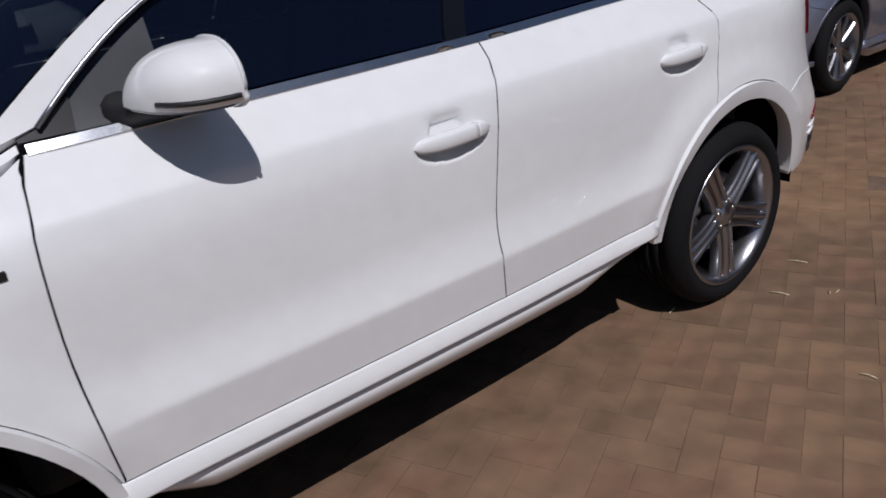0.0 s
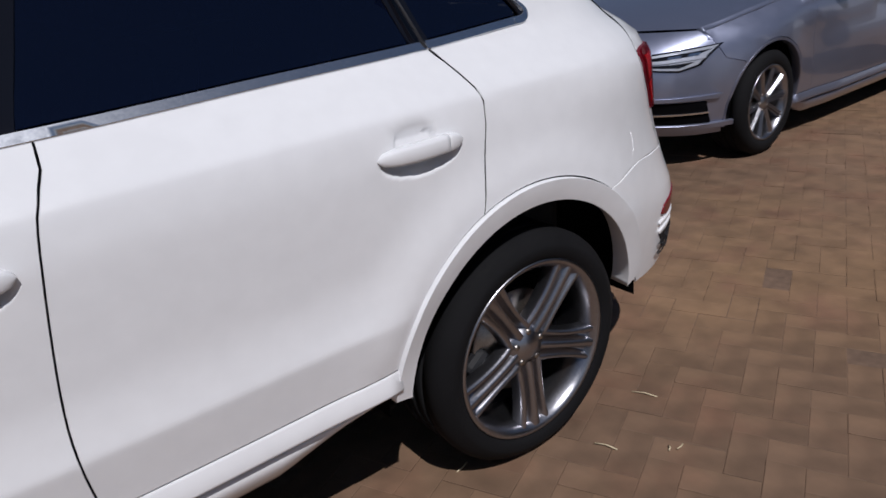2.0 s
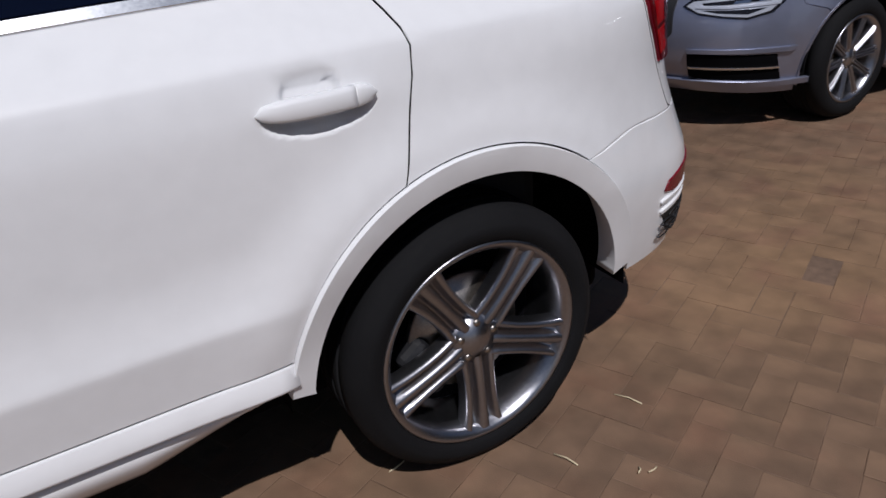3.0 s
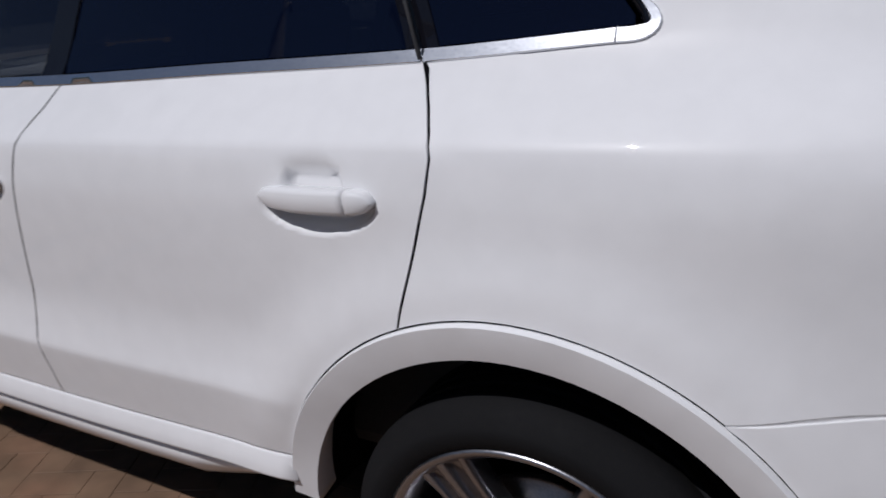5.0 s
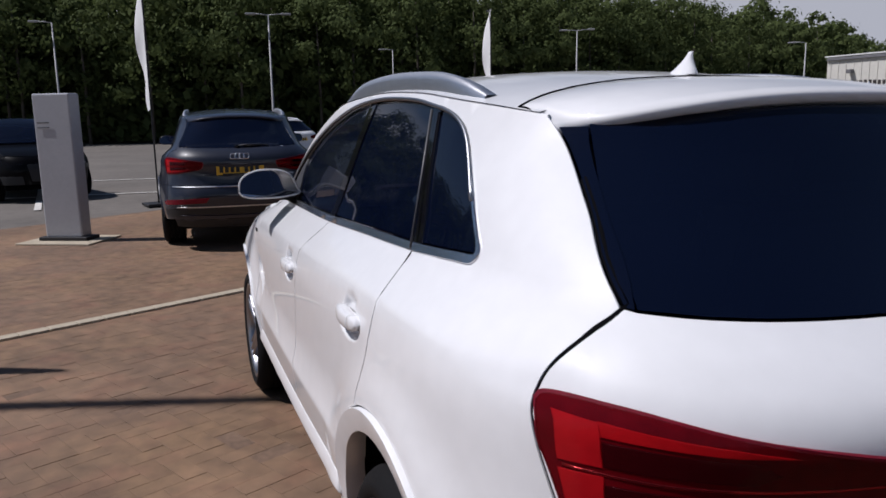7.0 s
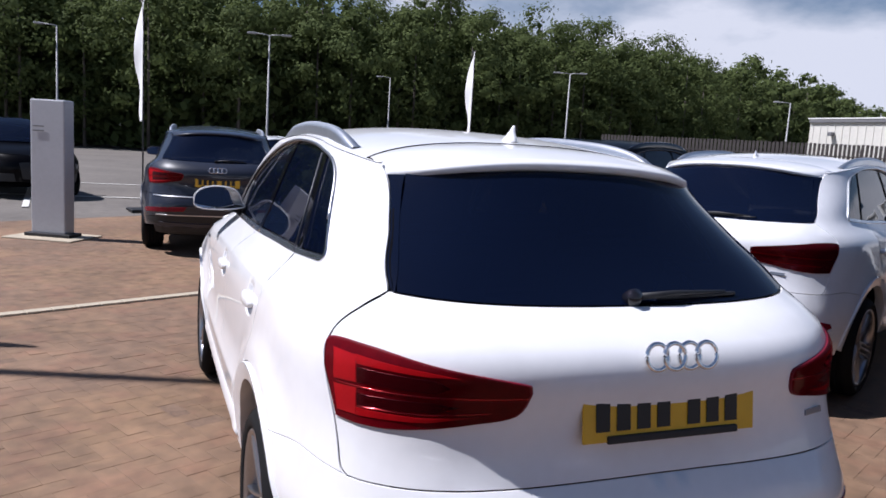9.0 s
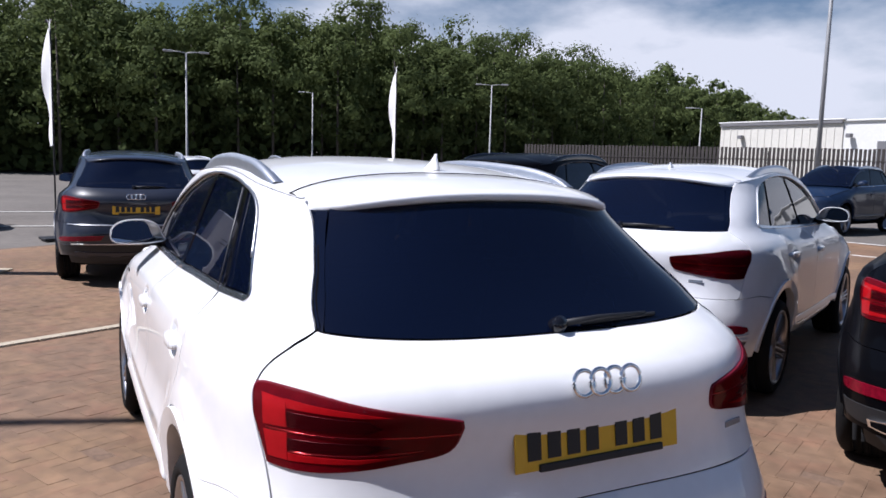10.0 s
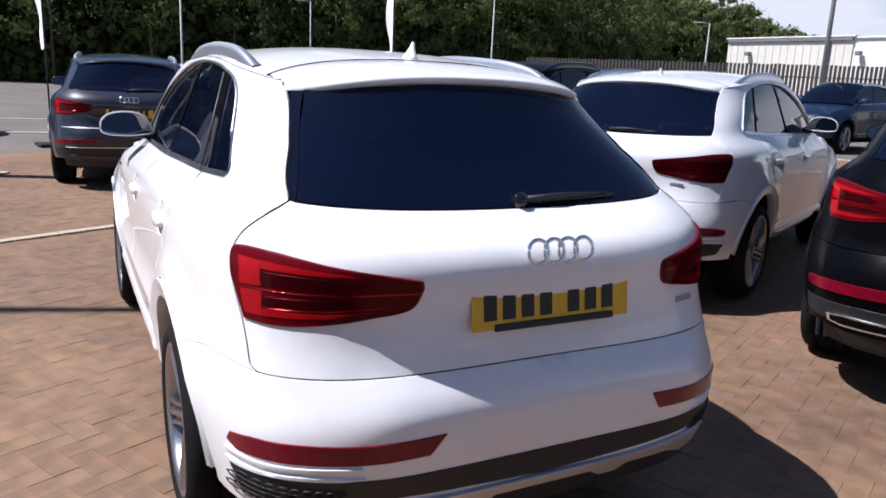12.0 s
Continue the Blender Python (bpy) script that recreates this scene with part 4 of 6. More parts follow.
        both_sides("roof_rail", (verts, faces), s.get("rail_mat", SATIN), car, "satin aluminium roof rail")
    sp = s.get("spoiler")
    if sp:
        def spoiler_row(v):
            b = abs(v)
            xf_, xr_ = sp["front"] - sp["sweep"] * b ** 5, sp["rear"] + sp["sweep_rear"] * (0.35 * b ** 2.4 + 0.65 * b ** 7)
            yf, yr = v * sp["half"][0], v * sp["half"][1]
            zf = float(h.roof(xf_)) - s["roof_drop"] * (abs(yf) / max(0.3, yat(xf_, roof_edge(xf_)))) ** 2.4
            zr = sp["z"] - sp["bend"] * b ** 2.4
            row = []
            for i in range(9):
                t = i / 8
                row.append((xf_ + (xr_ - xf_) * t, yf + (yr - yf) * t, zf + (zr - zf) * t + 0.012 * math.sin(math.pi * t)))
            row += [(xr_ - 0.004, yr, zr - 0.010), (xr_ + 0.006, yr, zr - 0.022), (xr_ + 0.10, yr * 0.97, zr - 0.040), (xr_ + 0.16, yr * 0.95, zr - 0.035)]
            return row
        rows = [spoiler_row(v) for v in np.linspace(-1, 1, 33)]
        m = len(rows[0])
        verts = [p for rw in rows for p in rw]
        faces = [(i * m + j, i * m + j + 1, (i + 1) * m + j + 1, (i + 1) * m + j) for i in range(32) for j in range(m - 1)]
        faces += [tuple(range(m))[::-1], tuple(32 * m + q for q in range(m))]
        part("roof_spoiler", (verts, [f[::-1] for f in faces]), body, car)
        under = [(p[0] + 0.01, p[1] * 0.985, p[2] - 0.006) for rw in rows for p in rw[10:13]]
        part("spoiler_underside", (under, [(i * 3 + j, (i + 1) * 3 + j, (i + 1) * 3 + j + 1, i * 3 + j + 1) for i in range(32) for j in range(2)]), PLASTIC, car)
        seam_row = [(p_[0], p_[1], p_[2] + 0.0025) for p_ in rows[0][5:0:-1]] + [(rw[0][0] + 0.001, rw[0][1], rw[0][2] + 0.0025) for rw in rows] + [(p_[0], p_[1], p_[2] + 0.0025) for p_ in rows[-1][1:6]]
        if s.get("detail"):
            part("roof_seam", tube(seam_row, 0.0019, 6), LINER, car)
    if s.get("fin"):
        fx, fz = s["fin"]
        verts, faces = [], []
        for i in range(9):
            t = i / 8
            wx, zz = 0.052 * (1 - t) ** 1.7 + 0.008, 0.058 * t ** 0.95
            lean, wy = -0.036 * t ** 0.7, 0.019 * (1 - t) ** 1.2 + 0.004
            for q in range(12):
                a = 2 * math.pi * q / 12
                verts.append((fx + lean + wx * math.cos(a), wy * math.sin(a), fz + zz))
        faces = [(i * 12 + q, i * 12 + (q + 1) % 12, (i + 1) * 12 + (q + 1) % 12, (i + 1) * 12 + q) for i in range(8) for q in range(12)]
        faces.append(tuple(96 + q for q in range(12)))
        part("antenna_fin", (verts, faces), body, car)
    if g.get("wiper"):
        (y0, z0_), (y1, z1_) = g["wiper"]
        a_, b_ = h.back(*B(y0, z0_), 0.018), h.back(*B(y1, z1_), 0.012)
        hub = new("rear_wiper")
        hub.parent = car
        part("pivot", moved(lathe([(0.0, 0.02), (0.018, 0.018), (0.024, 0.0), (0.026, -0.02)], 16, "z"), Matrix.Translation(tuple(a_)) @ pose(0, 0, 0, 0, -50, 0)), GLOSS_BLACK, hub)
        part("arm", tube([tuple(a_), tuple(a_ * 0.6 + b_ * 0.4 + np.array([-0.012, 0, 0.008])), tuple(b_)], [0.011, 0.008, 0.005], 8), PLASTIC, hub)
        bl = [tuple(h.back(*B(y, z0_ + (z1_ - z0_) * (y - y0) / (y1 - y0) - 0.006), 0.006)) for y in np.linspace(y0 + 0.25 * (y1 - y0), y1 + 0.12 * (y1 - y0), 8)]
        part("blade", tube(bl, 0.006, 6), PLASTIC, hub)
    for (y, z, wy, wz, mt) in g.get("badges", ()):
        p = h.back(*B(y, z), 0.004)
        part("badge", moved(rbox(0.004, wy, wz, 0.0015), Matrix.Translation(tuple(p)) @ pose(0, 0, 0, 0, 8, math.degrees(math.atan2(-y, 2.2)))), mt, car)
    for (x, z, wx, wz, mt) in s.get("side_badges", ()):
        p = h.side(x, z, 0.003)
        both_sides("side_badge", moved(rbox(wx, 0.004, wz, 0.0015), Matrix.Translation(tuple(p))), mt, car)
    number_plate(car, Matrix.Translation(g["plate"]) @ pose(0, 0, 0, 0, g.get("plate_tilt", 0), 0), *g.get("plate_size", (0.52, 0.111)))
    rings_emblem(car, Matrix.Translation(g["emblem"]) @ pose(0, 0, 0, 0, g.get("plate_tilt", 0) + 4, 0), 0.205, 0.0058)
    return car, h


# A compact white five-door SUV.
SUV = dict(
    label="white compact SUV with satin roof rails, parked on brick paving", paint=WHITE, detail=True, step=0.04,
    wb=2.604, r=0.336, arch=0.484, lip=0.064, rim=0.257, tyre_w=0.235, wheel_y=0.897, spokes=5, twist=36.0, flare=0.028, arch_taper=0.14,
    rake=0.022, bow=0.006, n_rear=[(0.2, 4.6), (0.58, 5.0), (0.7, 4.0), (0.9, 3.2), (1.05, 3.1), (1.14, 4.2), (1.2, 4.6), (1.30, 3.6), (1.45, 2.65), (1.6, 2.6)], n_front=3.2,
    width=[(0.15, 0.83), (0.25, 0.862), (0.36, 0.880), (0.47, 0.887), (0.58, 0.893), (0.70, 0.899), (0.85, 0.900), (0.93, 0.898), (0.99, 0.889), (1.024, 0.880), (1.032, 0.876),
           (1.040, 0.869), (1.09, 0.816), (1.138, 0.764), (1.27, 0.719), (1.46, 0.655), (1.52, 0.632), (1.57, 0.598), (1.64, 0.54)],
    crease=[(0.2, 0.605), (0.47, 0.600), (1.10, 0.592), (2.1, 0.597)],
    rear=[(0.21, -0.80), (0.31, -0.85), (0.46, -0.895), (0.60, -0.922), (0.655, -0.927), (0.668, -0.9255), (0.68, -0.919), (0.735, -0.884), (0.752, -0.872), (0.79, -0.860), (0.85, -0.853), (0.918, -0.858), (1.018, -0.878), (1.078, -0.845),
          (1.148, -0.70), (1.478, -0.36), (1.578, -0.28)],
    rear_soft=[(0.21, -0.80), (0.31, -0.845), (0.46, -0.878), (0.6153, -0.882), (0.818, -0.872), (0.968, -0.872), (1.018, -0.876), (1.078, -0.845), (1.148, -0.70), (1.478, -0.36), (1.578, -0.28)],
    front=[(0.20, 3.31), (0.35, 3.41), (0.60, 3.43), (0.77, 3.39), (0.90, 3.25), (0.97, 3.05), (1.05, 2.70), (1.22, 2.55), (1.6, 2.37)],
    rear_start=[(0.2, 0.0), (1.01, 0.0), (1.17, 0.25), (1.52, 0.35)],
    front_start=[(0.2, 2.45), (0.8, 2.25), (1.1, 1.85), (1.6, 1.45)],
    roof=[(-0.45, 1.492), (-0.1, 1.539), (0.0, 1.554), (0.16, 1.573), (0.5, 1.603), (0.9, 1.616), (1.3, 1.602), (1.6, 1.56)], roof_drop=0.062,
    hood=[(2.05, 1.135), (2.45, 1.085), (2.95, 0.985), (3.25, 0.88), (3.40, 0.80)], hood_drop=0.055, hood_end=3.27,
    cowl=(2.20, 1.108), screen_top=(1.41, 1.528), screen_bow=0.16,
    belt=[(-0.3, 1.187), (-0.14, 1.179), (0.187, 1.158), (0.60, 1.144), (1.05, 1.128), (1.66, 1.118), (2.10, 1.111)],
    sill=[(0.3, 0.478), (0.45, 0.475), (1.10, 0.464), (2.4, 0.468)],
    front_gap=[(2.098, 1.111), (2.119, 1.066), (2.138, 0.99), (2.147, 0.886), (2.150, 0.747), (2.142, 0.60), (2.131, 0.467)],
    b_gap=(1.085, 1.103), b_line=[(1.026, 1.128), (1.034, 1.085), (1.066, 1.024), (1.090, 0.90), (1.113, 0.72), (1.119, 0.60), (1.105, 0.464)], c_gap_top=0.187, c_gap_glass=(0.190, 0.325), b_lean=0.13,
    rear_gap=[(0.187, 1.158), (0.163, 1.125), (0.146, 1.097), (0.130, 1.066), (0.122, 1.036), (0.128, 0.985), (0.139, 0.940), (0.155, 0.869), (0.175, 0.786)],
    dlo_rear=[(-0.142, 1.175), (-0.146, 1.192), (-0.115, 1.235), (-0.036, 1.313), (0.08, 1.425), (0.16, 1.470), (0.25, 1.492)],
    dlo_top=[(0.25, 1.492), (0.5, 1.521), (0.85, 1.533), (1.15, 1.516), (1.42, 1.466), (1.62, 1.408), (1.811, 1.328), (1.945, 1.243), (2.06, 1.148)],
    gate_gap=[(-0.125, 1.469), (-0.530, 1.166), (-0.528, 1.125), (-0.521, 1.075), (-0.524, 1.030), (-0.545, 0.97), (-0.578, 0.90), (-0.622, 0.81), (-0.648, 0.76), (-0.672, 0.745)],
    bumper_seam=[(-0.672, 0.745), (-0.47, 0.753), (-0.287, 0.725)],
    front_seam=[(3.11, 0.82), (3.05, 0.72), (2.93, 0.675)],
    handles=[(1.232, 0.945), (0.321, 0.969)], mirror=(1.790, 0.994, 1.203), rails=(1.42, 0.10), fin=(0.165, 1.570),
    spoiler=dict(front=0.03, sweep=0.075, rear=-0.36, sweep_rear=0.255, half=(0.588, 0.566), z=1.509, bend=0.060),
    side_badges=[(2.222, 0.948, 0.05, 0.018, PLATE_INK)],
    tail=dict(
        glass=((0.636, 1.164), (0.515, 1.45), 0.014, 0.03), 
        edge=[(0.757, 0.744), (0.70, 0.746)],
        bottom=0.758, bottom_rise=-0.012, low=0.335,
        lamp_outer=[(-0.601, 0.873), (-0.568, 0.94), (-0.538, 1.0), (-0.525, 1.052)],
        lamp=[(0.72, 1.055), (0.61, 1.036), (0.50, 1.019), (0.395, 1), (0.391, 0.983), (0.418, 0.924), (0.52, 0.9), (0.60, 0.885), (0.69, 0.873), (0.75, 0.87), (0.79, 0.874)],
        lamp_bars=[("light_band", RED_BRIGHT, [(0.790, 1.034), (0.752, 1.03), (0.752, 0.966), (0.792, 0.962)]),
                   ("light_band", RED_BRIGHT, [(0.792, 0.95), (0.752, 0.954), (0.752, 0.89), (0.786, 0.89)]),
                   ("light_arm", RED_LENS_LIT, [(0.752, 1.032), (0.62, 1.02), (0.55, 1.012), (0.62, 1.008), (0.752, 1.01)]),
                   ("light_arm", RED_LENS_LIT, [(0.752, 0.908), (0.62, 0.91), (0.50, 0.921), (0.62, 0.898), (0.752, 0.889)]),
                   ("cavity", RED_BLACK, [(0.751, 1.004), (0.60, 1.002), (0.57, 0.986), (0.60, 0.97), (0.751, 0.968)]),
                   ("cavity", RED_BLACK, [(0.751, 0.942), (0.60, 0.948), (0.55, 0.94), (0.60, 0.924), (0.751, 0.914)]),
                   ("glint_strip", RED_GLINT, [(0.788, 0.959), (0.68, 0.96), (0.40, 0.971), (0.40, 0.967), (0.68, 0.955), (0.788, 0.954)]),
                   ("glint_strip", RED_GLINT, [(0.751, 0.913), (0.62, 0.919), (0.48, 0.932), (0.48, 0.929), (0.62, 0.915), (0.751, 0.909)])],
        bumper_parts=[("reflector", RED_DEEP, [(0.838, 0.5701), (0.80, 0.587), (0.72, 0.5933), (0.62, 0.5975), (0.345, 0.6091), (0.385, 0.5512), (0.62, 0.5417), (0.74, 0.5354), (0.825, 0.5301), (0.842, 0.5438)], 0.004),
                      ("corner_line", WHITE, [(0.844, 0.522), (0.775, 0.525), (0.62, 0.5343), (0.56, 0.5343), (0.62, 0.526), (0.775, 0.514), (0.844, 0.512)], 0.007),
                      ("corner_line", WHITE, [(0.842, 0.492), (0.775, 0.5), (0.69, 0.506), (0.55, 0.504), (0.69, 0.496), (0.775, 0.489), (0.840, 0.48)], 0.007),
                      ("corner_grille", PLASTIC, [(0.836, 0.474), (0.775, 0.484), (0.66, 0.49), (0.58, 0.492), (0.58, 0.403), (0.68, 0.4), (0.75, 0.398), (0.812, 0.408)], 0.003),
                      ("diffuser", PLASTIC, [(0.585, 0.494), (0.3, 0.495), (0, 0.495), (-0.3, 0.495), (-0.585, 0.494), (-0.585, 0.433), (-0.3, 0.42), (0, 0.407), (0.3, 0.42), (0.585, 0.433)], 0.004),
                      ("skid_strip", SATIN, [(0.66, 0.42), (0.3, 0.404), (0, 0.402), (-0.3, 0.404), (-0.66, 0.42), (-0.62, 0.363), (-0.55, 0.343), (-0.47, 0.37), (-0.30, 0.37), (-0.26, 0.348), (-0.20, 0.348), (-0.16, 0.37), (0.16, 0.37), (0.20, 0.348), (0.26, 0.348), (0.30, 0.37), (0.47, 0.37), (0.55, 0.343), (0.62, 0.363)], 0.016),
                      ("lower_valance", PLASTIC, [(0.66, 0.363), (0.3, 0.358), (0, 0.358), (-0.3, 0.358), (-0.66, 0.363), (-0.60, 0.303), (0, 0.296), (0.60, 0.303)], 0.006)],
        plate=(-0.862, 0.0, 0.908), plate_tilt=8, emblem=(-0.880, 0.0, 1.062), wiper=((0.02, 1.168), (-0.30, 1.176)),
        badges=[(-0.55, 0.852, 0.085, 0.018, EMBLEM_GREY)]),
    nose=dict(top=0.66, parts=[
        ("grille", PLASTIC, [(0.36, 0.72), (0, 0.75), (-0.36, 0.72), (-0.30, 0.40), (0, 0.38), (0.30, 0.40)], 0.006),
        ("headlamp", LENS_GLASS, [(0.80, 0.80), (0.45, 0.76), (0.42, 0.68), (0.60, 0.66), (0.80, 0.70)], 0.006),
        ("corner_intake", PLASTIC, [(0.78, 0.50), (0.45, 0.50), (0.42, 0.34), (0.74, 0.34)], 0.005)]),
)


def variant(base, **changes):
    d = dict(base)
    d.update(changes)
    return d


build_car(SUV)
E_ = dict(detail=False, step=0.075, side_badges=())
PLAIN = {k: v for k, v in SUV.items() if k not in ("crease", "fin")}


def place(ob, x, y, heading, scale=(1, 1, 1)):
    ob.matrix_basis = pose(x, y, 0, 0, 0, heading) @ Matrix.Diagonal((*scale, 1))
    return ob


BIG = (1.065, 1.035, 1.035)
SMOKED = [(nm, RED_DARK if nm != "glint_strip" else RED_LENS, pts) for nm, mt, pts in SUV["tail"]["lamp_bars"]]
EXHAUST = [b for b in SUV["tail"]["bumper_parts"] if b[0] not in ("corner_line", "skid_strip")] + [
    ("exhaust_trim", CHROME, [(0.70, 0.432), (0.62, 0.442), (0.42, 0.440), (0.36, 0.420), (0.42, 0.386), (0.62, 0.384), (0.69, 0.396)], 0.014),
    ("exhaust_mouth", LINER, [(0.68, 0.426), (0.62, 0.433), (0.43, 0.431), (0.39, 0.418), (0.43, 0.396), (0.62, 0.394), (0.675, 0.402)], 0.018)]
white_suv, _ = build_car(variant(PLAIN, **E_, tail=variant(SUV["tail"], lamp_bars=SMOKED), lamp_housing=RED_DARK, surround=SATIN, paint=PEARL, fin=(0.15, 1.552), label="white mid-size SUV with dark tail lamps, parked in an angled bay", group="parked cars"))
place(white_suv, 2.1, -2.98, -64, BIG)
HATCH_TRIM = [("hatch_strip", SATIN, [(0.74, 0.740), (0.4, 0.737), (0, 0.736), (-0.4, 0.737), (-0.74, 0.740), (-0.74, 0.730), (-0.4, 0.726), (0, 0.725), (0.4, 0.726), (0.74, 0.730)], 0.008),
              ("bumper_strip", SATIN, [(0.70, 0.512), (0.3, 0.510), (0, 0.510), (-0.3, 0.510), (-0.70, 0.512), (-0.70, 0.500), (0, 0.498), (0.70, 0.500)], 0.010)]
DARK_SKID = HATCH_TRIM + [(nm, GREY_PAINT if nm in ("skid_strip", "corner_line") else mt, pts, off) for nm, mt, pts, off in SUV["tail"]["bumper_parts"]]
grey_suv, _ = build_car(variant(PLAIN, **E_, tail=variant(SUV["tail"], bumper_parts=DARK_SKID), paint=GREY_PAINT, rail_mat=SATIN, label="dark grey SUV with red tail lamps and yellow plate", group="parked cars"))
place(grey_suv, 8.35, 0.36, -4, BIG)
black_suv, _ = build_car(variant(PLAIN, **E_, tail=variant(SUV["tail"], bumper_parts=EXHAUST), paint=BLACK_PAINT, rail_mat=GLOSS_BLACK, label="glossy black SUV with bright exhaust trims, parked beside the white one", group="parked cars"))
place(black_suv, -0.47, -3.27, -64, BIG)
blue_suv, _ = build_car(variant(PLAIN, **E_, paint=BLUE_PAINT, label="dark blue SUV parked across the lane", group="parked cars"))
place(blue_suv, 12.2, -20.6, 100, (1.1, 1.06, 1.2))

